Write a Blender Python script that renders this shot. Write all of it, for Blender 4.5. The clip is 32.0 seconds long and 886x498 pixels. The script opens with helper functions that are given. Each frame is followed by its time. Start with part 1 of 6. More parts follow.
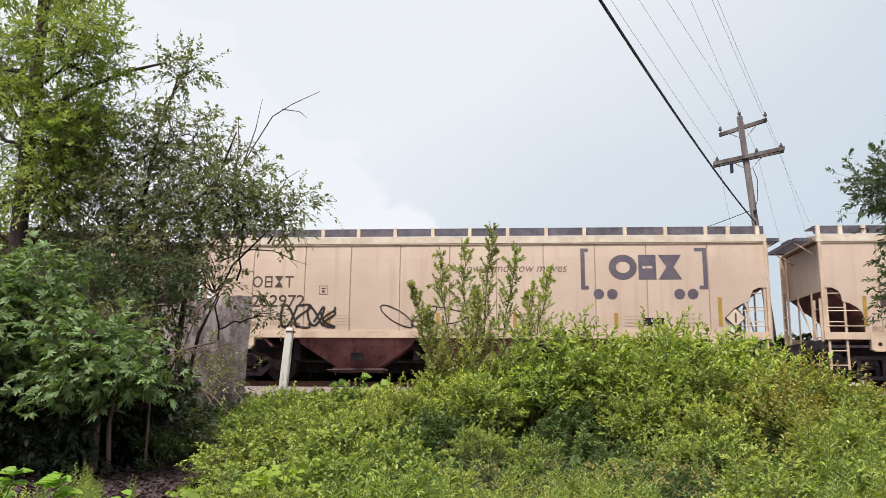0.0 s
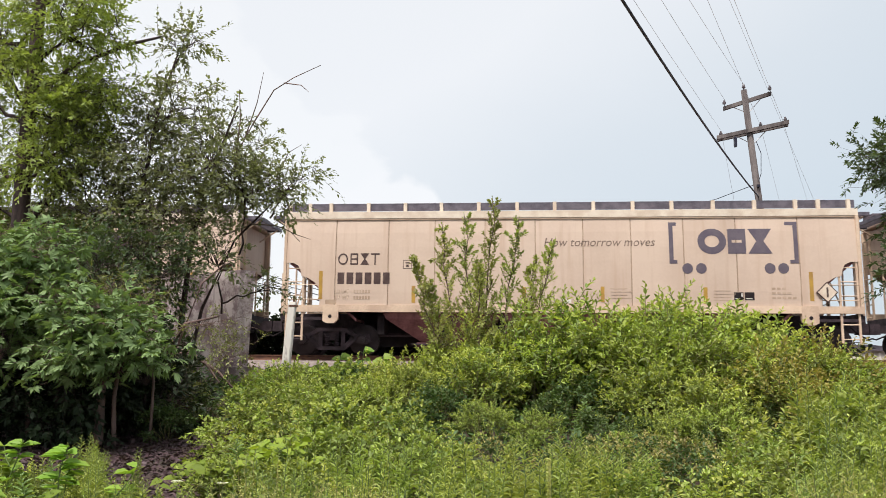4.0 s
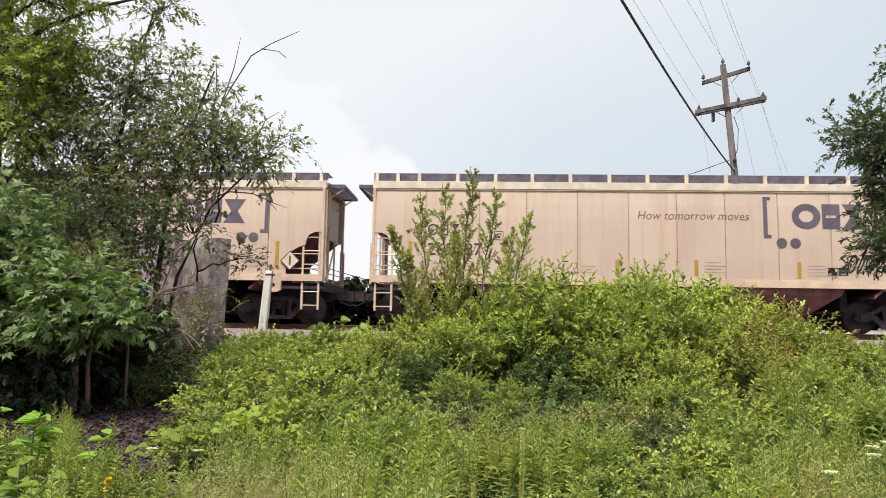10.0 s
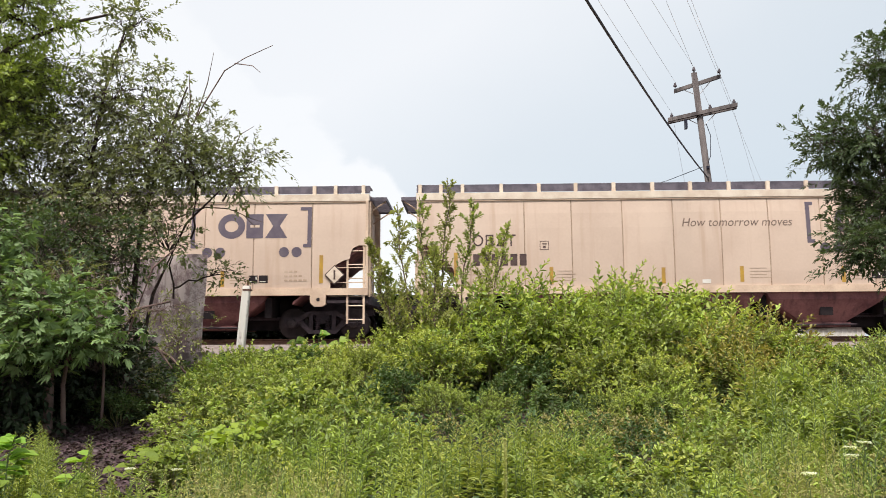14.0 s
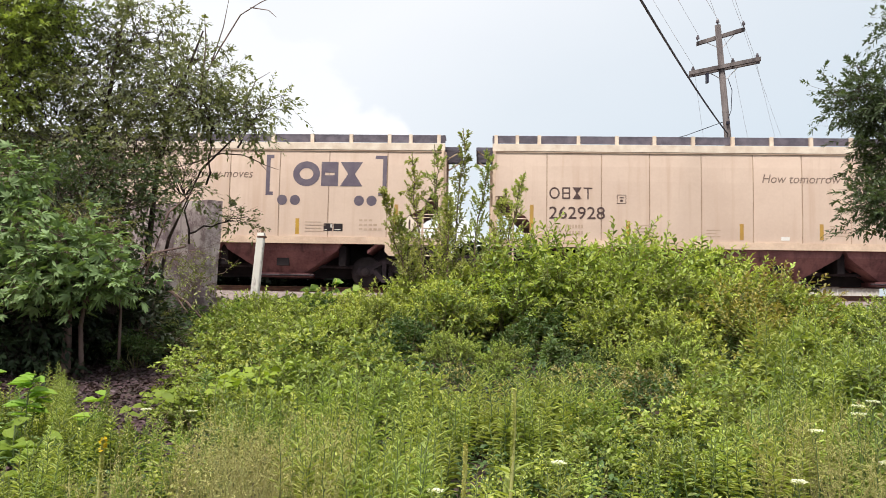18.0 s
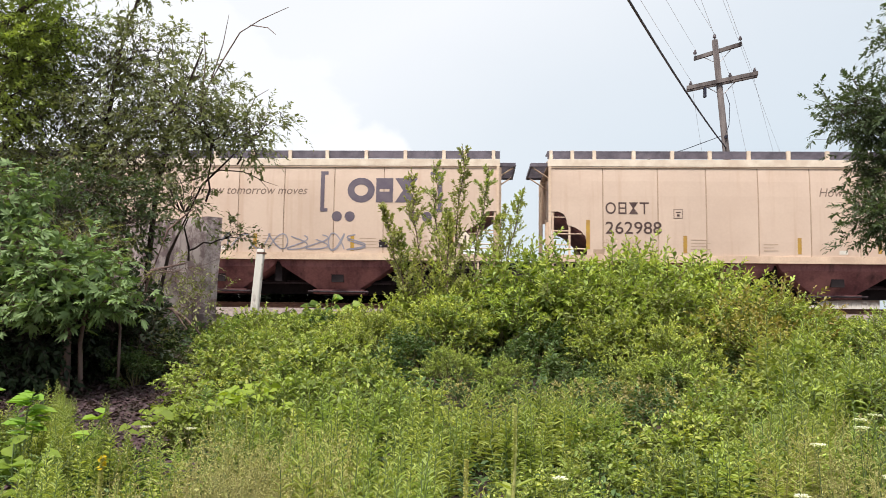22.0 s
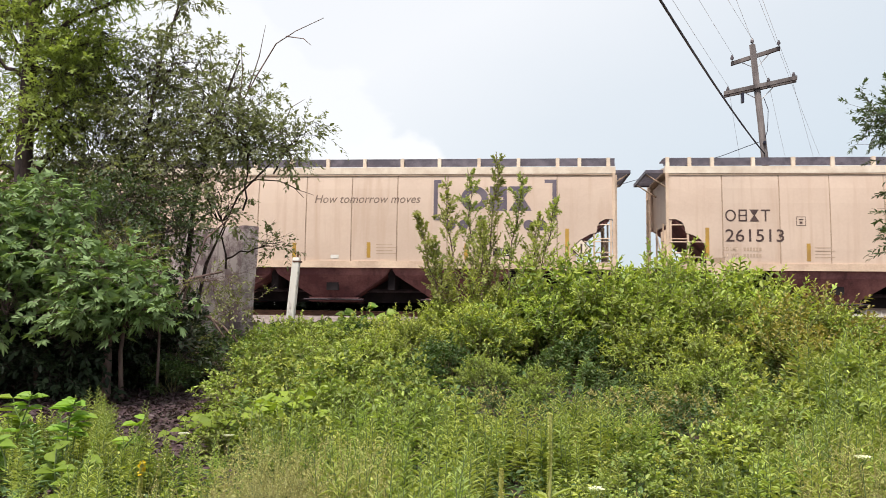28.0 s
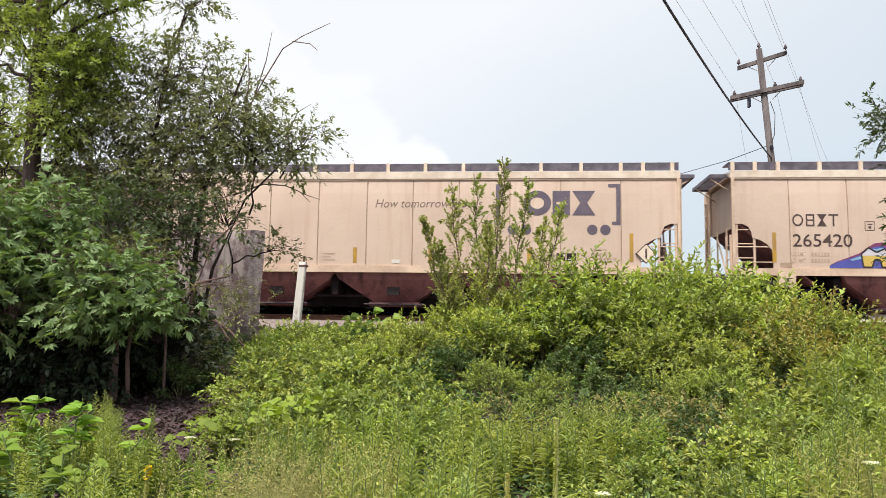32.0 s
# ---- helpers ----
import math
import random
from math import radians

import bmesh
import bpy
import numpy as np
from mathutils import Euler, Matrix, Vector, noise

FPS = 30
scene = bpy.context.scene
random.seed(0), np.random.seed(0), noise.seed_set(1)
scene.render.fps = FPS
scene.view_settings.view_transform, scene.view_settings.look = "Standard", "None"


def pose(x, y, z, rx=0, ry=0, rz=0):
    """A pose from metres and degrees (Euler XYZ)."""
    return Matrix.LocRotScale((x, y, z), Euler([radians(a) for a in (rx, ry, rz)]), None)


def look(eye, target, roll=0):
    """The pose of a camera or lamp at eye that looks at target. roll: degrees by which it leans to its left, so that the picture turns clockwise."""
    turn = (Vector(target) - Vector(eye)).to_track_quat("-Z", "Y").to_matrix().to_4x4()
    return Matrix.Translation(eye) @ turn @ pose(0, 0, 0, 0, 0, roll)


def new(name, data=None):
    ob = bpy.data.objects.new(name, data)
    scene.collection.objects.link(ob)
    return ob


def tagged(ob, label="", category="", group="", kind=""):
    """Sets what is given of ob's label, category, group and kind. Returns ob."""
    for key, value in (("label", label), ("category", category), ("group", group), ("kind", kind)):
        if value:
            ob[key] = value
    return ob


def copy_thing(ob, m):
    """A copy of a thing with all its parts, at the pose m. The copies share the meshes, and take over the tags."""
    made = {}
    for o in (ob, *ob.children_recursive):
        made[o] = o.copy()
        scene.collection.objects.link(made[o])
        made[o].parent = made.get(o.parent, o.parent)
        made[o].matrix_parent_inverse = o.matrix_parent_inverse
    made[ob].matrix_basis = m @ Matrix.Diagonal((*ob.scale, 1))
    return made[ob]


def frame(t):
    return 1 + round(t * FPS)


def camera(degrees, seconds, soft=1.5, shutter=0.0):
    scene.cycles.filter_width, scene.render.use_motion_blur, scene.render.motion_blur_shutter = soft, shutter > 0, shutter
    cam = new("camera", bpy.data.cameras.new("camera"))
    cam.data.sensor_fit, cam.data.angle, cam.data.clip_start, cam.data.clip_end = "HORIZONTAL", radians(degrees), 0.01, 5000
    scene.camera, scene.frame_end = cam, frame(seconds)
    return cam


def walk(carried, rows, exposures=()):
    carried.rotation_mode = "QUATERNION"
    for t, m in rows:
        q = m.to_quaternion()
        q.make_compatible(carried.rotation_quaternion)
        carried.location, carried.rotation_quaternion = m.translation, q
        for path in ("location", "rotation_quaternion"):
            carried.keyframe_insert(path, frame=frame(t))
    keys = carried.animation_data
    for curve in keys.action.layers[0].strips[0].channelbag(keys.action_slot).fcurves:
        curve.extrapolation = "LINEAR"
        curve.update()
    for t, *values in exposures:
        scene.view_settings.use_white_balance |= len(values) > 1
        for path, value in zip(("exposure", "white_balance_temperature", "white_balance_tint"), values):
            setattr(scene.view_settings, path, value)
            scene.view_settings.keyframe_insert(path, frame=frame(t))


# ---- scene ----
EXPOSURES = [(0.0, 0.15, 6400, 11), (3.0, 0.18, 6440, 11), (6.0, 0.21, 6490, 11), (13.0, 0.23, 6500, 11), (19.0, 0.32, 6500, 11.5), (28.0, 0.29, 6500, 11.5), (32.0, 0.29, 6500, 11.5)]
cam = camera(58.2, 32.0, soft=0.8, shutter=0.04)
EYE = (0.0, 0.0, 1.6)
# seconds, tilt, lean and heading of the hand-held camera, in degrees
ROWS = [
    (0.0, 100.35, -0.53, 4.75), (0.5, 100.35, -0.23, 4.91), (1.0, 100.13, -0.12, 5.1), (1.5, 100.21, 0.29, 5.71),
    (2.0, 100.12, 0.42, 5.96), (2.5, 99.98, 0.13, 5.97), (3.0, 99.41, -0.6, 5.28), (3.5, 98.9, -0.66, 4.99),
    (5.5, 98.01, -0.04, 4.58), (6.0, 98.07, 0.38, 4.38), (6.5, 98.42, 0.64, 4.43), (7.0, 98.58, 0.65, 4.77),
    (7.5, 98.55, 0.42, 4.87), (8.0, 98.04, -0.21, 4.45), (8.5, 97.22, -0.55, 3.85), (9.0, 96.77, -0.68, 3.63),
    (9.5, 96.5, -0.81, 3.41), (10.0, 96.42, -1.06, 3.22), (10.5, 96.42, -1.34, 3.03), (11.0, 96.4, -1.25, 2.95),
    (11.5, 96.73, -0.96, 2.74), (12.0, 96.92, -0.34, 2.68), (12.5, 97.2, -0.16, 2.39), (13.0, 97.33, 0.19, 2.01),
    (13.5, 97.37, 0.23, 1.6), (15.5, 95.81, 0.15, 3.24), (16.0, 95.24, -0.25, 3.44), (16.5, 94.99, -0.23, 3.76),
    (17.0, 94.81, -0.34, 4.21), (17.5, 94.6, -0.47, 3.73), (18.0, 93.71, -1.02, 2.67), (18.5, 93.71, -2.26, 2.17),
    (19.0, 93.79, -2.4, 1.58), (19.5, 94.18, -2.35, 1.32), (20.0, 94.26, -2.07, 1.33), (20.5, 94.6, -1.98, 1.8),
    (21.0, 94.95, -1.57, 2.05), (21.5, 94.82, -0.9, 2.44), (22.0, 94.81, -0.7, 2.67), (22.5, 95.0, -0.6, 3.14),
    (23.0, 94.87, -0.59, 3.41), (23.5, 95.04, -0.5, 3.47), (24.0, 95.21, -0.41, 3.61), (24.5, 95.44, -0.63, 3.84),
    (26.5, 95.5, -0.32, 4.36), (27.0, 95.55, -0.49, 4.9), (27.5, 95.43, -0.77, 5.27), (28.0, 95.36, -0.78, 5.14),
    (28.5, 95.35, -0.79, 5.07), (29.0, 95.45, -0.81, 5.01), (29.5, 95.42, -0.79, 5.16), (30.0, 95.56, -0.86, 5.18),
    (30.5, 95.55, -0.88, 5.17), (31.0, 95.65, -0.83, 5.3), (31.5, 95.61, -0.89, 5.54), (32.0, 95.68, -0.85, 5.57),
]
walk(cam, [(t, pose(*EYE, rx, ry, rz)) for t, rx, ry, rz in ROWS], exposures=EXPOSURES)

# ---------------------------------------------------------------- light
SUN_UP, SUN_TURN = 63.0, 200.0


def make_world():
    world = bpy.data.worlds.new("overcast_sky")
    scene.world = world
    world.use_nodes = True
    nt = world.node_tree
    nt.nodes.clear()
    N, K = nt.nodes.new, nt.links.new
    out, bg = N("ShaderNodeOutputWorld"), N("ShaderNodeBackground")
    sky = N("ShaderNodeTexSky")
    sky.sky_type, sky.sun_disc = "NISHITA", False
    sky.sun_elevation, sky.sun_rotation = radians(SUN_UP), radians(SUN_TURN)
    sky.air_density, sky.dust_density, sky.ozone_density = 1.0, 3.0, 1.0
    dim = N("ShaderNodeVectorMath")
    dim.operation = "SCALE"
    dim.inputs["Scale"].default_value = 0.13
    K(sky.outputs[0], dim.inputs[0])
    co = N("ShaderNodeTexCoord")
    stretch = N("ShaderNodeMapping")
    stretch.inputs["Scale"].default_value = (1.0, 1.0, 1.7)
    stretch.inputs["Location"].default_value = (0.35, 0.2, 0.0)
    K(co.outputs["Generated"], stretch.inputs[0])
    big, small = N("ShaderNodeTexNoise"), N("ShaderNodeTexNoise")
    for n, s, d in ((big, 2.2, 5.0), (small, 9.0, 6.0)):
        n.inputs["Scale"].default_value, n.inputs["Detail"].default_value = s, d
        K(stretch.outputs[0], n.inputs[0])
    xyz = N("ShaderNodeSeparateXYZ")
    K(co.outputs["Generated"], xyz.inputs[0])

    def add(first, factor, then):
        node = N("ShaderNodeMath")
        node.operation = "MULTIPLY_ADD"
        K(first, node.inputs[0])
        node.inputs[1].default_value = factor
        if isinstance(then, float):
            node.inputs[2].default_value = then
        else:
            K(then, node.inputs[2])
        return node.outputs[0]

    # haze: white overhead, blue-grey low to the east
    haze = N("ShaderNodeValToRGB")
    low = add(xyz.outputs["X"], 0.8, add(xyz.outputs["Z"], -1.5, 0.62))
    K(add(big.outputs[0], 0.22, low), haze.inputs[0])
    haze.color_ramp.elements[0].position, haze.color_ramp.elements[1].position = 0.12, 0.75
    haze.color_ramp.elements[0].color = (0.90, 0.92, 0.93, 1)
    haze.color_ramp.elements[1].color = (0.64, 0.72, 0.775, 1)
    step = haze.color_ramp.elements.new(0.42)
    step.color = (0.74, 0.795, 0.83, 1)
    # a bank of bright heaped cloud to the west
    bank = N("ShaderNodeMapRange")
    bank.interpolation_type = "SMOOTHSTEP"
    heap = add(small.outputs[0], 0.26, add(xyz.outputs["Z"], 1.0, xyz.outputs["X"]))
    K(heap, bank.inputs[0])
    bank.inputs["From Min"].default_value, bank.inputs["From Max"].default_value = 0.185, 0.215
    bank.inputs["To Min"].default_value, bank.inputs["To Max"].default_value = 0.95, 0.0
    mul = N("ShaderNodeMix")
    mul.data_type = "RGBA"
    K(bank.outputs[0], mul.inputs["Factor"])
    K(haze.outputs[0], mul.inputs["A"])
    mul.inputs["B"].default_value = (0.94, 0.955, 0.955, 1)
    # a low heaped cloud top in front of the haze
    off = add(xyz.outputs["X"], 1.0, 0.158)
    sq = N("ShaderNodeMath")
    sq.operation = "MULTIPLY"
    K(off, sq.inputs[0])
    K(off, sq.inputs[1])
    puff = N("ShaderNodeTexNoise")
    puff.inputs["Scale"].default_value, puff.inputs["Detail"].default_value = 16.0, 5.0
    K(co.outputs["Generated"], puff.inputs[0])
    crown = add(puff.outputs[0], 0.075, add(sq.outputs[0], 7.0, xyz.outputs["Z"]))
    edge = N("ShaderNodeMapRange")
    edge.interpolation_type = "SMOOTHSTEP"
    K(crown, edge.inputs[0])
    edge.inputs["From Min"].default_value, edge.inputs["From Max"].default_value = 0.268, 0.284
    edge.inputs["To Min"].default_value, edge.inputs["To Max"].default_value = 1.0, 0.0
    heaped = N("ShaderNodeMix")
    heaped.data_type = "RGBA"
    K(edge.outputs[0], heaped.inputs["Factor"])
    K(mul.outputs["Result"], heaped.inputs["A"])
    heaped.inputs["B"].default_value = (0.95, 0.96, 0.96, 1)
    mix = N("ShaderNodeMix")
    mix.data_type = "RGBA"
    mix.inputs["Factor"].default_value = 0.85
    K(dim.outputs[0], mix.inputs["A"])
    K(heaped.outputs["Result"], mix.inputs["B"])
    K(mix.outputs["Result"], bg.inputs[0])
    K(bg.outputs[0], out.inputs[0])
    bg.inputs[1].default_value = 0.95


make_world()
lamp = bpy.data.lights.new("sun", "SUN")
lamp.energy, lamp.angle, lamp.color = 4.6, radians(14), (1.0, 0.95, 0.87)
sun = new("sun", lamp)
sun.matrix_world = look((-8, -10, 46), (0, 12, 0))

# ---------------------------------------------------------------- materials


def material(name, color, color2=None, rough=0.7, scale=3.0, fine=40.0, metallic=0.0, bump=0.0, spread=(0.35, 0.65), vary=0.0,
             streak=None, stretch=(1, 1, 1), translucent=0.0, island=0.0, island_color=None, spec=0.4, tone=0.0):
    m = bpy.data.materials.new(name)
    m.use_nodes = True
    nt = m.node_tree
    N, K = nt.nodes.new, nt.links.new
    p = nt.nodes["Principled BSDF"]
    p.inputs["Roughness"].default_value, p.inputs["Metallic"].default_value = rough, metallic
    p.inputs["Specular IOR Level"].default_value = spec
    co = N("ShaderNodeTexCoord")
    info = N("ShaderNodeObjectInfo")
    shift = N("ShaderNodeVectorMath")
    shift.operation = "MULTIPLY_ADD"
    K(info.outputs["Random"], shift.inputs[0])
    shift.inputs[1].default_value = (37.0, 53.0, 71.0)
    K(co.outputs["Object"], shift.inputs[2])
    mp = N("ShaderNodeMapping")
    mp.inputs["Scale"].default_value = stretch
    K(shift.outputs[0], mp.inputs[0])
    n1, n2 = N("ShaderNodeTexNoise"), N("ShaderNodeTexNoise")
    n1.inputs["Scale"].default_value, n1.inputs["Detail"].default_value = scale, 6.0
    n2.inputs["Scale"].default_value, n2.inputs["Detail"].default_value = fine, 3.0
    K(mp.outputs[0], n1.inputs[0])
    K(mp.outputs[0], n2.inputs[0])
    add = N("ShaderNodeMath")
    add.operation = "MULTIPLY_ADD"
    K(n2.outputs[0], add.inputs[0])
    add.inputs[1].default_value = 0.3
    K(n1.outputs[0], add.inputs[2])
    ramp = N("ShaderNodeMapRange")
    ramp.inputs["From Min"].default_value, ramp.inputs["From Max"].default_value = spread[0] + 0.15, spread[1] + 0.15
    K(add.outputs[0], ramp.inputs[0])
    mix = N("ShaderNodeMix")
    mix.data_type = "RGBA"
    c2 = color2 or tuple(c * 0.7 for c in color)
    mix.inputs["A"].default_value, mix.inputs["B"].default_value = (*color, 1), (*c2, 1)
    K(ramp.outputs[0], mix.inputs["Factor"])
    last = mix.outputs["Result"]
    if streak:
        ms = N("ShaderNodeMapping")
        ms.inputs["Scale"].default_value = (2.6, 2.6, 0.16)
        K(shift.outputs[0], ms.inputs[0])
        ns = N("ShaderNodeTexNoise")
        ns.inputs["Scale"].default_value, ns.inputs["Detail"].default_value = 2.0, 5.0
        K(ms.outputs[0], ns.inputs[0])
        rs = N("ShaderNodeMapRange")
        rs.inputs["From Min"].default_value, rs.inputs["From Max"].default_value = 0.52, 0.80
        K(ns.outputs[0], rs.inputs[0])
        sm = N("ShaderNodeMix")
        sm.data_type = "RGBA"
        sm.inputs["B"].default_value = (*streak, 1)
        K(rs.outputs[0], sm.inputs["Factor"])
        K(last, sm.inputs["A"])
        last = sm.outputs["Result"]
    if island:
        geo = N("ShaderNodeNewGeometry")
        im = N("ShaderNodeMix")
        im.data_type = "RGBA"
        im.inputs["B"].default_value = (*(island_color or tuple(c * 0.5 for c in color)), 1)
        pw = N("ShaderNodeMath")
        pw.operation = "MULTIPLY"
        pw.inputs[1].default_value = island
        K(geo.outputs["Random Per Island"], pw.inputs[0])
        K(pw.outputs[0], im.inputs["Factor"])
        K(last, im.inputs["A"])
        last = im.outputs["Result"]
    if vary:
        hs = N("ShaderNodeHueSaturation")
        rv = N("ShaderNodeMapRange")
        rv.inputs["To Min"].default_value, rv.inputs["To Max"].default_value = 1 - vary, 1 + vary
        K(info.outputs["Random"], rv.inputs[0])
        K(rv.outputs[0], hs.inputs["Value"])
        if tone:
            far = N("ShaderNodeMath")
            far.operation = "FRACT"
            far7 = N("ShaderNodeMath")
            far7.operation = "MULTIPLY"
            far7.inputs[1].default_value = 7.31
            K(info.outputs["Random"], far7.inputs[0])
            K(far7.outputs[0], far.inputs[0])
            rt = N("ShaderNodeMapRange")
            rt.inputs["To Min"].default_value, rt.inputs["To Max"].default_value = 0.5 - tone, 0.5 + tone
            K(far.outputs[0], rt.inputs[0])
            K(rt.outputs[0], hs.inputs["Hue"])
        K(last, hs.inputs["Color"])
        last = hs.outputs[0]
    K(last, p.inputs["Base Color"])
    if bump:
        b = N("ShaderNodeBump")
        b.inputs["Strength"].default_value, b.inputs["Distance"].default_value = bump, 0.02
        K(add.outputs[0], b.inputs["Height"])
        K(b.outputs[0], p.inputs["Normal"])
    if translucent:
        tr = N("ShaderNodeBsdfTranslucent")
        tint = N("ShaderNodeMix")
        tint.data_type, tint.blend_type = "RGBA", "MULTIPLY"
        tint.inputs["Factor"].default_value = 1.0
        tint.inputs["B"].default_value = (1.25, 1.3, 0.5, 1)
        K(last, tint.inputs["A"])
        K(tint.outputs["Result"], tr.inputs["Color"])
        ms = N("ShaderNodeMixShader")
        ms.inputs[0].default_value = translucent
        K(p.outputs[0], ms.inputs[1])
        K(tr.outputs[0], ms.inputs[2])
        K(ms.outputs[0], nt.nodes["Material Output"].inputs[0])
    return m


def leafy(name, color, color2, rough=0.5, tr=0.35):
    return material(name, color, tuple(c * 0.72 for c in color), rough=rough, scale=1.3, fine=9.0, translucent=tr, island=0.8,
                    island_color=color2, spec=0.25, vary=0.2, tone=0.018)


PAINT = material("tan_car_paint", (0.605, 0.468, 0.378), (0.545, 0.412, 0.33), rough=0.55, scale=0.7, fine=14.0, streak=(0.50, 0.355, 0.27), vary=0.03)
PAINT_SILL = material("tan_sill_paint", (0.68, 0.52, 0.39), (0.50, 0.36, 0.27), rough=0.55, scale=1.5, fine=20.0)
PAINT_TOP = material("pale_bracket_paint", (0.74, 0.64, 0.53), (0.60, 0.48, 0.38), rough=0.5)
BAY = material("dusty_maroon_paint", (0.27, 0.115, 0.11), (0.12, 0.04, 0.045), rough=0.75, scale=1.2, fine=18.0, streak=(0.05, 0.02, 0.024))
SEAM = material("weld_seam_grime", (0.30, 0.21, 0.15), (0.46, 0.34, 0.25), rough=0.7, scale=2.0)
STEEL = material("dark_grimy_steel", (0.065, 0.045, 0.055), (0.026, 0.018, 0.022), rough=0.65, scale=5.0, metallic=0.3, bump=0.2)
GRATE = material("galvanised_grating", (0.165, 0.145, 0.175), (0.09, 0.08, 0.10), rough=0.55, scale=4.0, metallic=0.4)
WHEEL = material("worn_wheel_steel", (0.06, 0.045, 0.048), (0.03, 0.022, 0.024), rough=0.5, metallic=0.6)
LETTER = material("dark_brown_lettering", (0.055, 0.03, 0.028), (0.09, 0.055, 0.05), rough=0.6, scale=6.0)
NAVY = material("faded_navy_paint", (0.095, 0.075, 0.105), (0.13, 0.105, 0.13), rough=0.6, scale=4.0)
FADED = material("faded_brown_lettering", (0.13, 0.085, 0.07), (0.20, 0.14, 0.11), rough=0.6, scale=6.0)
OCHRE = material("ochre_reflective_strip", (0.48, 0.29, 0.045), (0.36, 0.21, 0.06), rough=0.4)
FAINT = material("faded_small_print", (0.40, 0.29, 0.21), (0.50, 0.375, 0.29), rough=0.6)
WHITE = material("white_sticker", (0.75, 0.72, 0.68), (0.6, 0.56, 0.5), rough=0.5)
# black of panels and hoses, also put in for shade under the cars
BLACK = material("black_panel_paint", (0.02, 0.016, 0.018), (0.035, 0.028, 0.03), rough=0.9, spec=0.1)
RUST = material("rail_rust", (0.16, 0.075, 0.045), (0.09, 0.04, 0.03), rough=0.7, scale=8.0)
TIE = material("weathered_tie_timber", (0.10, 0.075, 0.06), (0.06, 0.045, 0.04), rough=0.85, scale=4.0, stretch=(1, 0.2, 1), bump=0.4)
BALLAST = material("crushed_stone_ballast", (0.30, 0.25, 0.23), (0.16, 0.12, 0.11), rough=0.9, scale=9.0, fine=30.0, bump=0.8, island=0.6)
SOIL = material("leaf_litter_soil", (0.085, 0.055, 0.045), (0.035, 0.026, 0.022), rough=0.95, scale=2.0, fine=26.0, bump=0.8)
CONCRETE = material("stained_old_concrete", (0.50, 0.42, 0.41), (0.22, 0.16, 0.165), rough=0.9, scale=3.4, fine=26.0, bump=1.0, streak=(0.13, 0.095, 0.105), spread=(0.42, 0.58))
OLDPAINT = material("peeling_white_paint", (0.72, 0.69, 0.64), (0.36, 0.31, 0.27), rough=0.8, scale=5.0, fine=30.0, stretch=(1, 1, 0.35), bump=0.4, spread=(0.5, 0.65))
POLEWOOD = material("grey_pole_timber", (0.165, 0.142, 0.138), (0.07, 0.057, 0.057), rough=0.85, scale=3.0, fine=30.0, stretch=(1, 1, 0.15), bump=0.4)
BARK = material("dark_brown_bark", (0.085, 0.056, 0.052), (0.035, 0.024, 0.024), rough=0.9, scale=6.0, fine=30.0, stretch=(1, 1, 0.3), bump=0.7)
TWIG = material("thin_twig_bark", (0.20, 0.13, 0.115), (0.11, 0.07, 0.062), rough=0.85)
STEM = material("bush_stem_bark", (0.20, 0.19, 0.075), (0.13, 0.10, 0.055), rough=0.8)
GREENSTEM = material("green_weed_stem", (0.14, 0.20, 0.06), (0.10, 0.13, 0.05), rough=0.6)
CABLE = material("black_cable_sheath", (0.008, 0.008, 0.022), (0.012, 0.012, 0.03), rough=0.5)
WIRE = material("weathered_wire", (0.76, 0.76, 0.78), (0.66, 0.66, 0.69), rough=0.6)
GLASSY = material("brown_porcelain", (0.10, 0.08, 0.09), (0.06, 0.05, 0.055), rough=0.25)
# young tips brightened and older leaves darkened, so colour adds to the shading
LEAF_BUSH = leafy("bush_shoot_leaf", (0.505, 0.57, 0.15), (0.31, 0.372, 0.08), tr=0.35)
LEAF_OLD_SHADED = leafy("old_bush_leaf", (0.32, 0.39, 0.11), (0.098, 0.135, 0.04), tr=0.3)
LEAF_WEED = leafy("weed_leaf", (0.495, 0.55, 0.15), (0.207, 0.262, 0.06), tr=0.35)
LEAF_GOLDENROD = leafy("narrow_weed_leaf", (0.415, 0.475, 0.145), (0.225, 0.285, 0.075), tr=0.35)
# green darkened to carry the shade of hollows and gaps
LEAF_DEEP_SHADE = leafy("deep_green_leaf", (0.13, 0.2, 0.07), (0.035, 0.06, 0.025), tr=0.25)
LEAF_DULL = leafy("dull_brownish_leaf", (0.44, 0.43, 0.16), (0.2, 0.15, 0.07), tr=0.25)
LEAF_GREY = leafy("grey_green_bush_leaf", (0.27, 0.34, 0.12), (0.12, 0.16, 0.06), tr=0.25)
STALK = leafy("dry_seed_head", (0.52, 0.49, 0.2), (0.4, 0.4, 0.15), tr=0.3)
MULLEIN = leafy("mullein_seed_head", (0.62, 0.6, 0.26), (0.5, 0.5, 0.2), tr=0.4)
LEAF_OLIVE = leafy("olive_twig_leaf", (0.28, 0.3, 0.12), (0.12, 0.13, 0.06), tr=0.35)
LEAF_SAP = leafy("sapling_leaf", (0.44, 0.47, 0.19), (0.24, 0.27, 0.1), tr=0.42)
LEAF_TREE = leafy("grey_green_tree_leaf", (0.35, 0.39, 0.24), (0.125, 0.145, 0.085), rough=0.4, tr=0.4)
LEAF_YELLOW = leafy("yellow_green_tree_leaf", (0.39, 0.46, 0.14), (0.16, 0.2, 0.065), tr=0.42)
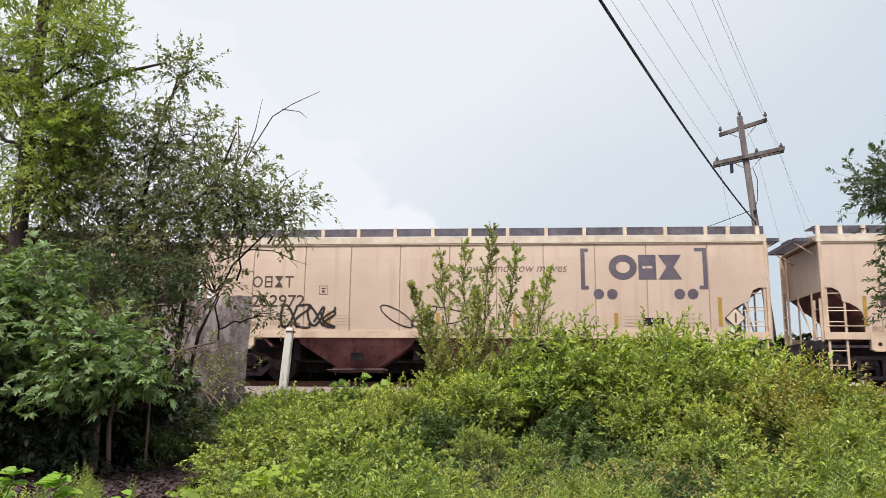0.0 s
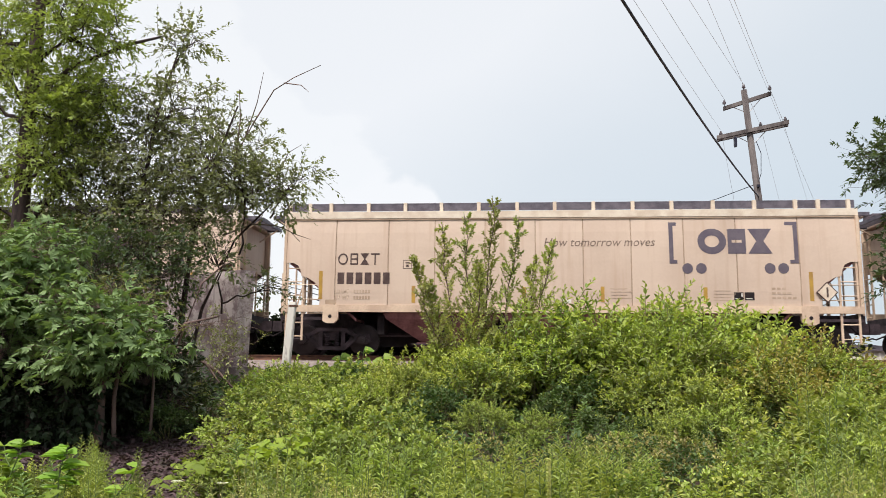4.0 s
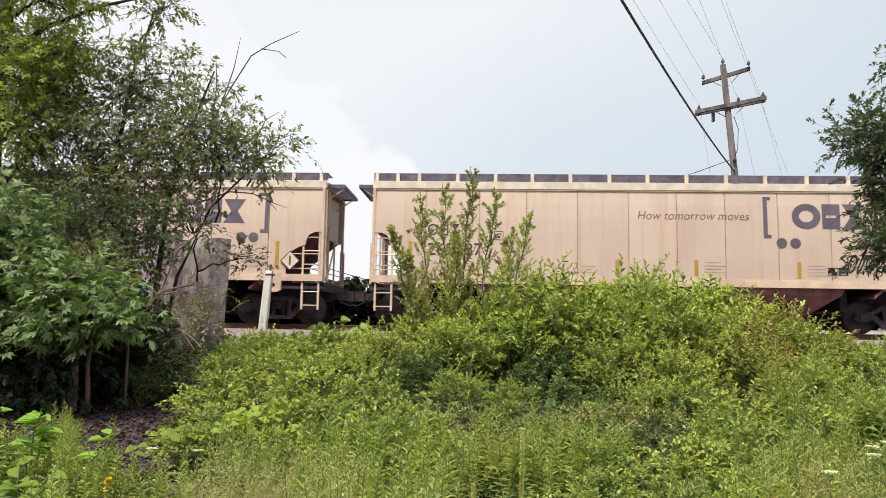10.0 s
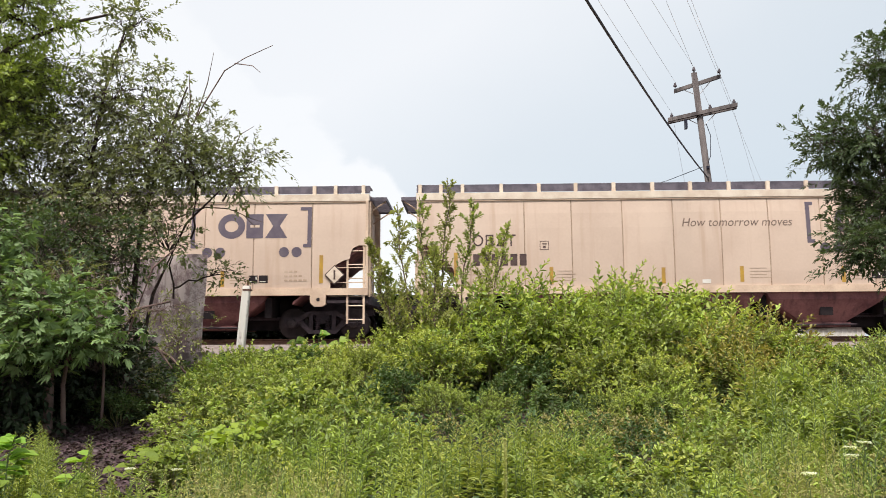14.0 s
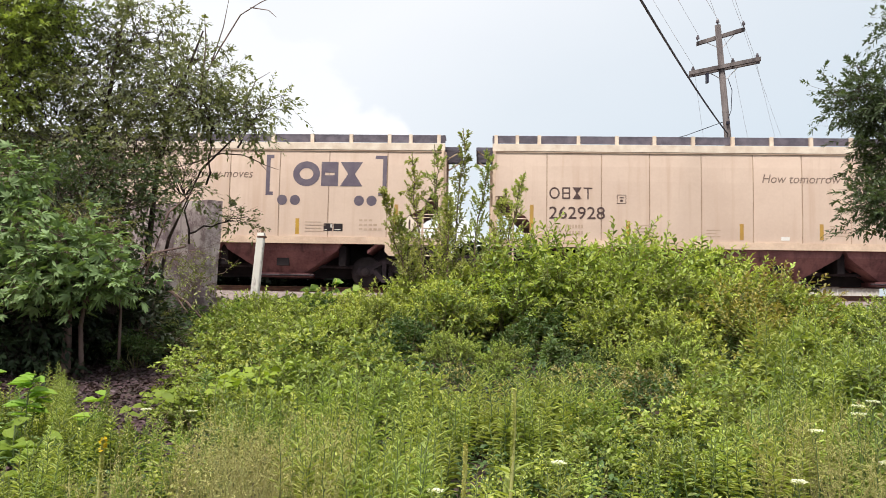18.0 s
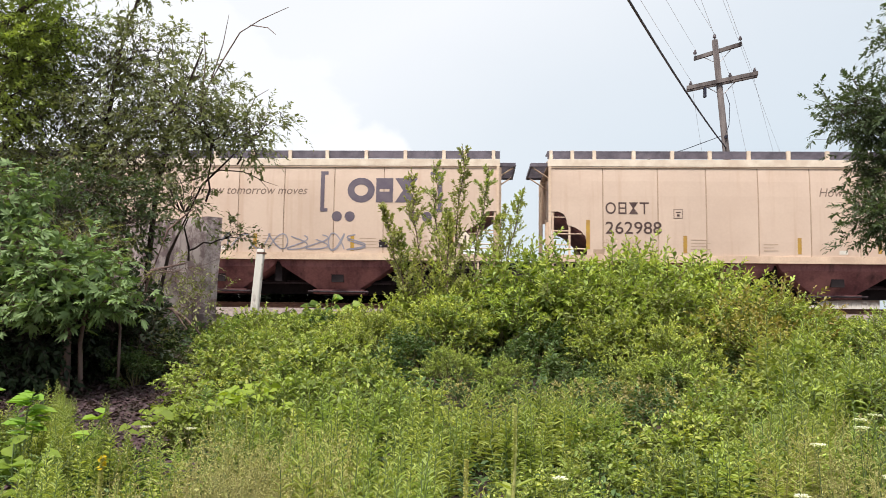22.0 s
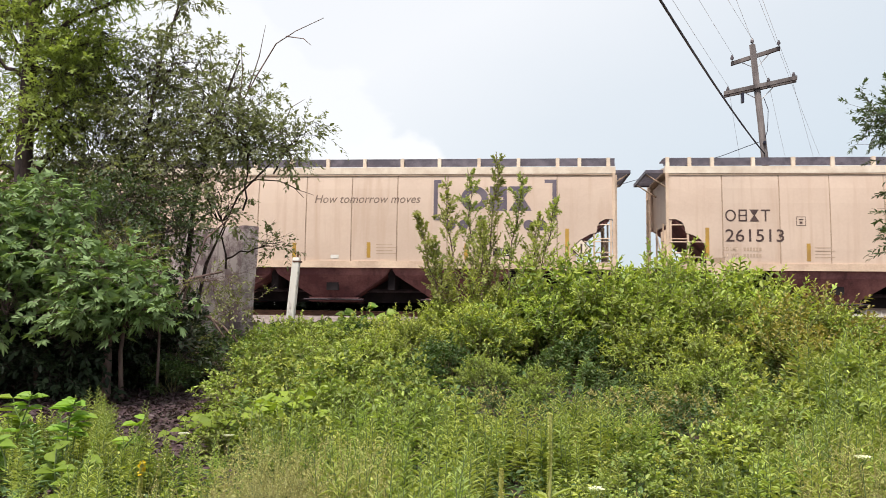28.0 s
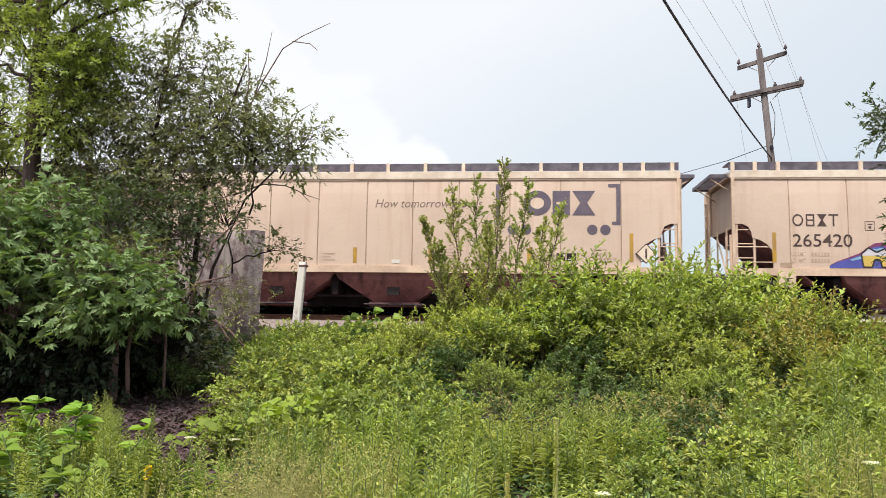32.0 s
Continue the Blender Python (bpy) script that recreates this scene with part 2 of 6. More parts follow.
LEAF_SHRUB = leafy("blue_green_shrub_leaf", (0.26, 0.37, 0.16), (0.13, 0.20, 0.08), tr=0.3)
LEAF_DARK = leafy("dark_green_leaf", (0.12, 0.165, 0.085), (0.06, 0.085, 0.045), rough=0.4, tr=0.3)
# near-black leaf colour that stands in for deep shade
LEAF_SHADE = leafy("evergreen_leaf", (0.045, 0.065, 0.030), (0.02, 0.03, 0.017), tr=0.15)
LEAF_LIME = leafy("lime_leaf", (0.28, 0.345, 0.045), (0.19, 0.26, 0.04), tr=0.35)
LEAF_POKE = leafy("broad_pale_leaf", (0.23, 0.34, 0.045), (0.16, 0.26, 0.035), tr=0.3)
DRY = leafy("dry_straw", (0.47, 0.42, 0.19), (0.31, 0.3, 0.12))
LEAF_RUSTY = leafy("rusty_bush_leaf", (0.42, 0.32, 0.11), (0.27, 0.26, 0.07), tr=0.3)
LITTER = leafy("dry_leaf_litter", (0.125, 0.078, 0.09), (0.04, 0.024, 0.03), tr=0.1)
PETAL = leafy("white_petal", (0.75, 0.75, 0.66), (0.6, 0.62, 0.5))
YPETAL = leafy("yellow_petal", (0.62, 0.47, 0.02), (0.5, 0.4, 0.03))

# ---------------------------------------------------------------- mesh tools


class Build:
    """Collects points and faces for one mesh."""

    def __init__(self):
        self.v, self.f = [], []

    def box(self, x0, y0, z0, x1, y1, z1):
        b = len(self.v)
        self.v += [(x, y, z) for z in (z0, z1) for y in (y0, y1) for x in (x0, x1)]
        self.f += [tuple(b + i for i in q) for q in ((0, 2, 3, 1), (4, 5, 7, 6), (0, 1, 5, 4), (2, 6, 7, 3), (0, 4, 6, 2), (1, 3, 7, 5))]
        return self

    def prism(self, outline, y0, y1):
        """An outline in x and z, pulled from y0 to y1."""
        b, n = len(self.v), len(outline)
        self.v += [(x, y0, z) for x, z in outline] + [(x, y1, z) for x, z in outline]
        self.f += [tuple(range(b, b + n)), tuple(range(b + 2 * n - 1, b + n - 1, -1))]
        self.f += [(b + (i + 1) % n, b + i, b + n + i, b + n + (i + 1) % n) for i in range(n)]
        return self

    def tube(self, pts, radii, n=6):
        pts = [Vector(p) for p in pts]
        radii = [radii] * len(pts) if isinstance(radii, (int, float)) else radii
        b = len(self.v)
        for i, p in enumerate(pts):
            d = (pts[min(i + 1, len(pts) - 1)] - pts[max(i - 1, 0)]).normalized()
            a = d.cross(Vector((0, 0, 1)) if abs(d.z) < 0.9 else Vector((1, 0, 0))).normalized()
            c = d.cross(a)
            for k in range(n):
                w = 2 * math.pi * k / n
                self.v.append(tuple(p + (a * math.cos(w) + c * math.sin(w)) * radii[i]))
        for i in range(len(pts) - 1):
            for k in range(n):
                q, r = b + i * n + k, b + i * n + (k + 1) % n
                self.f.append((q, r, r + n, q + n))
        self.f.append(tuple(range(b + n - 1, b - 1, -1)))
        self.f.append(tuple(range(b + (len(pts) - 1) * n, b + len(pts) * n)))
        return self

    def mesh(self, name, mat, smooth=False):
        me = bpy.data.meshes.new(name)
        me.from_pydata(self.v, [], self.f)
        me.materials.append(mat)
        if smooth:
            me.polygons.foreach_set("use_smooth", [True] * len(me.polygons))
        me.update()
        return me


def part(name, what, mat, parent, label="", smooth=False):
    me = what.mesh(name, mat, smooth) if isinstance(what, Build) else what
    ob = new(name, me)
    ob.parent = parent
    if label:
        tagged(ob, label)
    return ob


def thing(name, label, category, at=(0, 0, 0), group="", kind=""):
    ob = new(name)
    ob.empty_display_size = 0.2
    ob.location = at
    return tagged(ob, label, category, group, kind)


def quads(name, verts, faces, mat):
    """A mesh from arrays: verts (n, 3), faces (m, 4)."""
    me = bpy.data.meshes.new(name)
    n, m = len(verts), len(faces)
    me.vertices.add(n)
    me.vertices.foreach_set("co", np.asarray(verts, dtype=np.float32).ravel())
    me.loops.add(m * 4)
    me.loops.foreach_set("vertex_index", np.asarray(faces, dtype=np.int32).ravel())
    me.polygons.add(m)
    me.polygons.foreach_set("loop_start", np.arange(m, dtype=np.int32) * 4)
    me.materials.append(mat)
    me.update(calc_edges=True)
    return me


def unit(a):
    return a / np.maximum(np.linalg.norm(a, axis=1, keepdims=True), 1e-6)


def leaves(name, P, D, N, L, W, mat, droop=0.15):
    """Folded pointed leaves: base P, way D, face N, length L, width W."""
    D = unit(D)
    S = unit(np.cross(D, N))
    N = np.cross(S, D)
    L, W = np.asarray(L)[:, None] * np.ones((len(P), 1)), np.asarray(W)[:, None] * np.ones((len(P), 1))
    dz = np.zeros_like(P)
    dz[:, 2:] = -L * droop
    v = np.stack([P, P + D * L * 0.30 + S * W * 0.5 + N * W * 0.16 + dz * 0.05, P + D * L * 0.68 + S * W * 0.38 + N * W * 0.12 + dz * 0.45,
                  P + D * L + dz, P + D * L * 0.68 - S * W * 0.38 + N * W * 0.12 + dz * 0.45, P + D * L * 0.30 - S * W * 0.5 + N * W * 0.16 + dz * 0.05], axis=1)
    b = np.arange(len(P))[:, None] * 6
    f = np.concatenate([b + np.array([[0, 1, 2, 3]]), b + np.array([[0, 3, 4, 5]])], axis=1).reshape(-1, 4)
    return quads(name, v.reshape(-1, 3), f, mat)


def tubes(name, lines, mat, n=4):
    """Tapered twigs: a list of (points (k, 3), radius at foot, radius at tip)."""
    vs, fs, b = [], [], 0
    ang = np.arange(n) * 2 * math.pi / n
    for pts, r0, r1 in lines:
        pts = np.asarray(pts, dtype=float)
        k = len(pts)
        d = unit(np.gradient(pts, axis=0))
        ref = np.where(np.abs(d[:, 2:]) < 0.9, np.array([[0, 0, 1.0]]), np.array([[1.0, 0, 0]]))
        a = unit(np.cross(d, ref))
        c = np.cross(d, a)
        r = np.linspace(r0, r1, k)[:, None, None]
        ring = pts[:, None, :] + r * (a[:, None, :] * np.cos(ang)[None, :, None] + c[:, None, :] * np.sin(ang)[None, :, None])
        vs.append(ring.reshape(-1, 3))
        i, j = np.meshgrid(np.arange(k - 1), np.arange(n), indexing="ij")
        q, s = b + i * n + j, b + i * n + (j + 1) % n
        fs.append(np.stack([q, s, s + n, q + n], axis=-1).reshape(-1, 4))
        b += k * n
    return quads(name, np.concatenate(vs), np.concatenate(fs), mat)


def text_mesh(words, size, mat, shear=0.0, stretch=1.0, bold=0.0):
    cu = bpy.data.curves.new("lettering", "FONT")
    cu.body, cu.size, cu.shear, cu.resolution_u, cu.offset = words, size, shear, 3, bold
    ob = bpy.data.objects.new("lettering", cu)
    scene.collection.objects.link(ob)
    me = bpy.data.meshes.new_from_object(ob.evaluated_get(bpy.context.evaluated_depsgraph_get()))
    bpy.data.objects.remove(ob)
    bpy.data.curves.remove(cu)
    n = len(me.vertices)
    co = np.empty(n * 3, dtype=np.float32)
    me.vertices.foreach_get("co", co)
    co = co.reshape(-1, 3)
    out = np.stack([(co[:, 0] - co[:, 0].min()) * stretch, -co[:, 2], co[:, 1]], axis=1)
    me.vertices.foreach_set("co", out.ravel())
    me.materials.clear()
    me.materials.append(mat)
    me.update()
    return me


# ---------------------------------------------------------------- ground and track
TRACK_Y, RAIL_Z = 24.57, 1.95


def lift(x, y):
    """Height of the ground."""
    pts = ((-400, 0.0), (4, 0.0), (8, 0.3), (12, 0.85), (17, 1.25), (20.5, 1.42), (21.6, 1.48), (28, 1.48), (33, 0.2), (60, -0.6), (2500, -6.0))
    z = float(np.interp(y, [p[0] for p in pts], [p[1] for p in pts]))
    return z + (0.10 * noise.noise(Vector((x * 0.5, y * 0.5, 0.3))) if y < 20 else 0.0)


def make_ground():
    xs = sorted({*(float(x) for x in range(-24, 25)), *(x * 20.0 for x in range(-15, 16)), *(x * 500.0 for x in range(-5, 6))})
    ys = sorted({*(y * 0.8 for y in range(-3, 42)), -6.0, -15.0, -40.0, -120.0, -400.0, 36.0, 45.0, 60.0, 120.0, 300.0, 800.0, 2500.0})
    b = Build()
    b.v = [(x, y, lift(x, y)) for y in ys for x in xs]
    n = len(xs)
    b.f = [(j * n + i, j * n + i + 1, (j + 1) * n + i + 1, (j + 1) * n + i) for j in range(len(ys) - 1) for i in range(n - 1)]
    tagged(new("ground", b.mesh("ground", SOIL, True)), "dark soil with purple-brown leaf litter and weeds", "ground", kind="structure")


make_ground()


def make_track():
    bed = Build().prism([(21.5, 1.40), (22.5, 1.78), (26.7, 1.78), (27.7, 1.40)], -330, 330)
    bed.v = [(y, x, z) for x, y, z in bed.v]
    bed.f = [tuple(reversed(f)) for f in bed.f]
    tagged(new("track_bed", bed.mesh("track_bed", BALLAST)), "grey-brown crushed stone ballast under the rails", "ballast", kind="structure")
    rail = [(-0.07, -0.17), (0.07, -0.17), (0.07, -0.155), (0.012, -0.12), (0.012, -0.045), (0.036, -0.03), (0.036, 0.0), (-0.036, 0.0), (-0.036, -0.03),
            (-0.012, -0.045), (-0.012, -0.12), (-0.07, -0.155)]
    for side in (-0.76, 0.76):
        b = Build().prism(rail, -330, 330)
        b.v = [(y, TRACK_Y + side + x, RAIL_Z + z) for x, y, z in b.v]
        tagged(new("rail", b.mesh("rail", RUST)), "rusty steel rail on timber ties", "rail", "rails of the track", "structure")
    tie = Build().box(-0.11, -1.3, -0.16, 0.11, 1.3, 0.0).mesh("tie", TIE)
    for i in range(-24, 26):
        ob = new("tie", tie)
        ob.location = (i * 0.6, TRACK_Y, RAIL_Z - 0.171)
        tagged(ob, "weathered timber railway tie in the ballast", "railway tie", "ties under the rails", "structure")


make_track()

# ---------------------------------------------------------------- the hopper cars
BODY, PITCH = 16.47, 17.9
SEAMS = (0.0, 1.56, 3.13, 4.50, 5.97, 7.43, 8.80, 10.16, 11.64, 13.10, 14.82, BODY)
CUT = ((0.0, 2.70), (0.28, 2.70), (0.44, 2.62), (0.51, 2.48), (0.54, 2.31), (0.74, 2.25), (0.94, 2.13), (1.06, 1.98), (1.10, 1.80), (1.101, 1.44))
BRACKETS = (0.08, 0.70, 1.34, 2.48, 3.59, 4.67, 5.78, 6.91, 8.01, 9.13, 10.26, 11.37, 12.54, 13.70, 14.84, 15.47, 16.30)


def bulge(z):
    """How far the side stands out from the car's middle at a height."""
    return float(np.interp(z, (1.2, 1.8, 2.6, 3.2, 3.6, 4.05), (1.575, 1.595, 1.60, 1.59, 1.57, 1.53)))


def cut_floor(u):
    e = min(u, BODY - u)
    return float(np.interp(e, [c[0] for c in CUT], [c[1] for c in CUT])) if e < 1.101 else 1.44


def side_panel(u0, u1, side, inset=0.0, thick=0.02):
    """A curved side sheet between two places along the car, with the end cut-out where it has one."""
    us = sorted({u0, u1, *(u for c in CUT for u in (c[0], BODY - c[0]) if u0 < u < u1)})
    rows = 7
    b = Build()
    for off in (inset, inset + thick):
        for u in us:
            lo = cut_floor(u)
            for k in range(rows):
                z = lo + (4.03 - lo) * k / (rows - 1)
                b.v.append((u, side * (bulge(z) - off), z))
    n = len(us) * rows
    for i in range(len(us) - 1):
        for k in range(rows - 1):
            q = i * rows + k
            b.f.append((q, q + rows, q + rows + 1, q + 1))
            b.f.append((n + q + 1, n + q + rows + 1, n + q + rows, n + q))
        for k in (0, rows - 1):
            q = i * rows + k
            b.f.append((q, q + n, q + n + rows, q + rows))
    for i in (0, len(us) - 1):
        for k in range(rows - 1):
            q = i * rows + k
            b.f.append((q, q + 1, q + 1 + n, q + n))
    return b


def on_side(shape, x, z, proud=0.004):
    """Lays flat outlines (x, z) on the near side of the car."""
    b = Build()
    for outline in shape:
        k = len(b.v)
        b.v += [(x + p, -bulge(z + q) - proud, z + q) for p, q in outline]
        b.f.append(tuple(range(k, k + len(outline))))
    return b


def rect(x0, z0, x1, z1):
    return [(x0, z0), (x1, z0), (x1, z1), (x0, z1)]


def tall(x0, z0, x1, z1):
    """A tall bar in short lengths, so that it follows the curved side."""
    n = max(1, int((z1 - z0) / 0.15))
    return [rect(x0, z0 + (z1 - z0) * k / n, x1, z0 + (z1 - z0) * (k + 1) / n) for k in range(n)]


def disc(x, z, r, n=20):
    return [(x + r * math.cos(2 * math.pi * i / n), z + r * math.sin(2 * math.pi * i / n)) for i in range(n)]


def ring(x, z, a, b, c, d, n=24):
    """An oval band as a run of quads."""
    out = []
    for i in range(n):
        w, w2 = 2 * math.pi * i / n, 2 * math.pi * (i + 1) / n
        out.append([(x + a * math.cos(w), z + b * math.sin(w)), (x + a * math.cos(w2), z + b * math.sin(w2)),
                    (x + c * math.cos(w2), z + d * math.sin(w2)), (x + c * math.cos(w), z + d * math.sin(w))])
    return out


def lathe(profile, y, n=20, x=0.0, z=0.0):
    """Turns (radius, y) round an axle along y."""
    b = Build()
    for r, dy in profile:
        b.v += [(x + r * math.cos(2 * math.pi * i / n), y + dy, z + r * math.sin(2 * math.pi * i / n)) for i in range(n)]
    for k in range(len(profile) - 1):
        for i in range(n):
            j = (i + 1) % n
            b.f.append((k * n + i, k * n + j, (k + 1) * n + j, (k + 1) * n + i))
    b.f.append(tuple(range(n - 1, -1, -1)))
    b.f.append(tuple(range((len(profile) - 1) * n, len(profile) * n)))
    return b


SIDE_FRAME = (
    [(-1.18, 0.40), (-1.02, 0.33), (-0.80, 0.33), (-0.66, 0.46), (-0.66, 0.64), (-1.12, 0.62)],
    [(1.18, 0.40), (1.12, 0.62), (0.66, 0.64), (0.66, 0.46), (0.80, 0.33), (1.02, 0.33)],
    [(-0.70, 0.52), (-0.36, 0.70), (0.36, 0.70), (0.70, 0.52), (0.70, 0.65), (0.42, 0.81), (-0.42, 0.81), (-0.70, 0.65)],
    [(-0.42, 0.15), (0.42, 0.15), (0.42, 0.26), (-0.42, 0.26)],
    [(-0.72, 0.45), (-0.40, 0.15), (-0.30, 0.24), (-0.60, 0.54)],
    [(0.72, 0.45), (0.60, 0.54), (0.30, 0.24), (0.40, 0.15)],
    [(-0.40, 0.24), (-0.28, 0.24), (-0.28, 0.74), (-0.40, 0.74)],
    [(0.28, 0.24), (0.40, 0.24), (0.40, 0.74), (0.28, 0.74)],
)


def make_truck(car, u):
    truck = part("truck", Build().box(u - 0.20, -1.05, 0.45, u + 0.20, 1.05, 0.78), STEEL, car, "dark grimy steel two-axle truck")
    for side in (-1, 1):
        b = Build()
        for i, o in enumerate(SIDE_FRAME):
            b.prism([(u + x, z) for x, z in o], side * 1.06 - 0.06 + i * 0.0015, side * 1.06 + 0.06 - i * 0.0015)
        part("side_frame", b, STEEL, truck)
        for s in (-0.15, 0.15):
            pts = [(u + s + 0.07 * math.cos(a * 0.9), side * 1.06 + 0.07 * math.sin(a * 0.9), 0.26 + a * 0.0085) for a in range(40)]
            part("spring", Build().tube(pts, 0.016, 5), STEEL, truck)
    for ax in (-0.91, 0.91):
        b = Build()
        for s in (-1, 1):
            prof = [(0.40, -0.06), (0.457, -0.05), (0.457, 0.05), (0.48, 0.055), (0.48, 0.075), (0.40, 0.075), (0.36, 0.03), (0.12, 0.03), (0.12, 0.09)]
            w = lathe([(r, -s * y if s < 0 else -y) for r, y in (prof if s > 0 else prof)], s * 0.75, 22, u + ax, 0.457)
            k = len(b.v)
            b.v += w.v
            b.f += [tuple(k + i for i in f) for f in w.f]
        b.tube([(u + ax, -0.9, 0.457), (u + ax, 0.9, 0.457)], 0.085, 10)
        part("wheelset", b, WHEEL, truck, "worn steel wheels on an axle")
        for side in (-1, 1):
            cap = lathe([(0.145, 0.0), (0.145, 0.05 * side), (0.11, 0.075 * side), (0.05, 0.08 * side), (0.05, 0.095 * side)], side * 1.12, 16, u + ax, 0.457)
            part("bearing_cap", cap, WHEEL, truck)


def make_ladder(car, x, y0, y1, z0, z1, along):
    b = Build()
    for e in (0, 1):
        p = (x + (y1 - y0) * e, y0) if along else (x, y0 + (y1 - y0) * e)
        b.box(p[0] - 0.03, p[1] - 0.02, z0, p[0] + 0.03, p[1] + 0.02, z1)
    z = z0 + 0.12
    while z < z1 - 0.05:
        if along:
            b.tube([(x, y0, z), (x + y1 - y0, y0, z)], 0.018, 5)
        else:
            b.tube([(x, y0, z), (x, y1, z)], 0.018, 5)
        z += 0.40
    part("ladder", b, PAINT_SILL, car, "tan steel ladder with round rungs")


def make_car():
    car = thing("hopper_car", "tan covered hopper railway car with dark lettering, rolling on the track", "freight car", group="cars of the train")
    for u0, u1 in zip(SEAMS, SEAMS[1:]):
        part("side_panel", side_panel(u0 + 0.014, u1 - 0.014, -1), PAINT, car)
    part("side_backing", side_panel(0.02, BODY - 0.02, -1, 0.024, 0.02), SEAM, car, "grimy seams between the side panels")
    part("far_side", side_panel(0.0, BODY, 1), PAINT, car)
    for s in (0, 1):
        def mx(u):
            return BODY - u if s else u
        ends = sorted((mx(0.16), mx(0.20)))
        part("end_wall", Build().box(ends[0], -1.50, 2.66, ends[1], 1.50, 4.05), PAINT, car)
        b = Build().prism([(mx(0.16), 2.70), (mx(0.22), 2.64), (mx(2.2), 0.98), (mx(2.2), 1.06), (mx(0.22), 2.74)], -1.53, 1.53)
        part("slope_sheet", b, BAY, car, "dusty brown sloping end sheet")
        for side in (-1, 1):
            e = sorted((mx(-0.005), mx(0.075)))
            y = sorted((side * 1.53, side * 1.612))
            part("corner_post", Build().box(e[0], y[0], 1.24, e[1], y[1], 4.03), PAINT_SILL, car)
        e = sorted((mx(-0.06), mx(0.16)))
        part("end_sill", Build().box(e[0], -1.5, 0.98, e[1], 1.5, 1.24), STEEL, car)
        b = Build()
        for y in np.linspace(-1.15, 1.15, 24):
            b.box(min(mx(-0.5), mx(0.02)), y - 0.018, 4.15, max(mx(-0.5), mx(0.02)), y + 0.018, 4.19)
        b.box(min(mx(-0.5), mx(-0.46)), -1.2, 4.10, max(mx(-0.5), mx(-0.46)), 1.2, 4.20)
        b.box(min(mx(-0.46), mx(0.02)), -1.2, 4.10, max(mx(-0.46), mx(0.02)), -1.17, 4.20)
        b.box(min(mx(-0.46), mx(0.02)), 1.17, 4.10, max(mx(-0.46), mx(0.02)), 1.2, 4.20)
        part("end_walkway", b, GRATE, car, "dark grey steel grating platform")
        for y in (-0.9, 0.9):
            part("walkway_brace", Build().tube([(mx(-0.44), y, 4.12), (mx(0.16), y, 3.72)], 0.025, 5), PAINT_SILL, car)
        cp = Build().box(min(mx(-0.42), mx(0.6)), -0.11, 0.78, max(mx(-0.42), mx(0.6)), 0.11, 1.0)
        k = sorted((mx(-0.70), mx(-0.40)))
        cp.box(k[0], -0.17, 0.74, k[1], 0.13 if s else 0.17, 1.06)
        cp.box(sorted((mx(-0.76), mx(-0.62)))[0], -0.05, 0.74, sorted((mx(-0.76), mx(-0.62)))[1], 0.16, 1.06)
        part("coupler", cp, STEEL, car, "dark cast steel coupler")
        hose = [(mx(-0.1), -0.35, 0.95), (mx(-0.35), -0.38, 0.70), (mx(-0.62), -0.34, 0.58), (mx(-0.72), -0.30, 0.62)]
        part("brake_hose", Build().tube(hose, 0.025, 6), BLACK, car)
        make_ladder(car, mx(0.60) if not s else mx(0.60), -1.56, -1.56 + (-0.48 if not s else 0.48), 0.42, 2.72, True)
        make_ladder(car, mx(-0.03), -1.50 if s else 1.05, -1.05 if s else 1.50, 1.2, 4.0, False)
        make_ladder(car, mx(-0.03), 1.05 if s else -1.50, 1.50 if s else -1.05, 1.2, 2.4, False)
        for z in (1.62, 2.05):
            part("hand_rail", Build().tube([(mx(0.05), -1.575, z), (mx(1.12), -1.575, z)], 0.016, 5), PAINT_SILL, car)
        b = Build()
        for y in (-0.55, 0.55):
            b.tube([(mx(0.1), y, 1.2), (mx(0.1), y, 2.7)], 0.03, 5)
        b.tube([(mx(0.1), -0.55, 1.3), (mx(0.1), 0.55, 2.5)], 0.025, 5)
        part("end_brace", b, PAINT_SILL, car)
        b = Build().box(min(mx(0.0), mx(1.2)), -1.56, 1.02, max(mx(0.0), mx(1.2)), -1.50, 1.10)
        b.tube([(mx(0.12), -1.55, 1.25), (mx(0.12), -1.55, 0.46), (mx(0.56), -1.55, 0.46), (mx(0.56), -1.55, 1.25)], 0.02, 5)
        part("sill_step", b, STEEL, car)
        for side in (-1, 1):
            y = sorted((side * 1.48, side * 1.628))
            b = Build().prism([(mx(1.22), 1.46), (mx(1.22), 0.98), (mx(1.34), 0.92), (mx(1.56), 0.92), (mx(1.68), 1.04), (mx(1.68), 1.46)], y[0], y[1])
            pad = part("jacking_pad", b, PAINT_SILL, car)
            part("hole", lathe([(0.055, 0.0), (0.055, 0.004 * side)], side * 1.629, 14, mx(1.44), 1.12), BLACK, pad)
        make_truck(car, mx(1.40))
    for side in (-1, 1):
        y = sorted((side * 1.50, side * 1.618))
        part("side_sill", Build().box(0.0, y[0], 1.25, BODY, y[1], 1.45), PAINT_SILL, car)
        y = sorted((side * 1.47, side * 1.575))
        part("top_chord", Build().box(-0.02, y[0], 4.032, BODY + 0.02, y[1], 4.235), PAINT_TOP, car)
        # dark strip added below the chord to strengthen its shadow line
        y = sorted((side * 1.535, side * 1.565))
        part("eave_gutter", Build().box(0.0, y[0], 3.985, BODY, y[1], 4.028), SEAM, car, "dark strip drawn as the shadow line under the top chord")
    roof = Build()
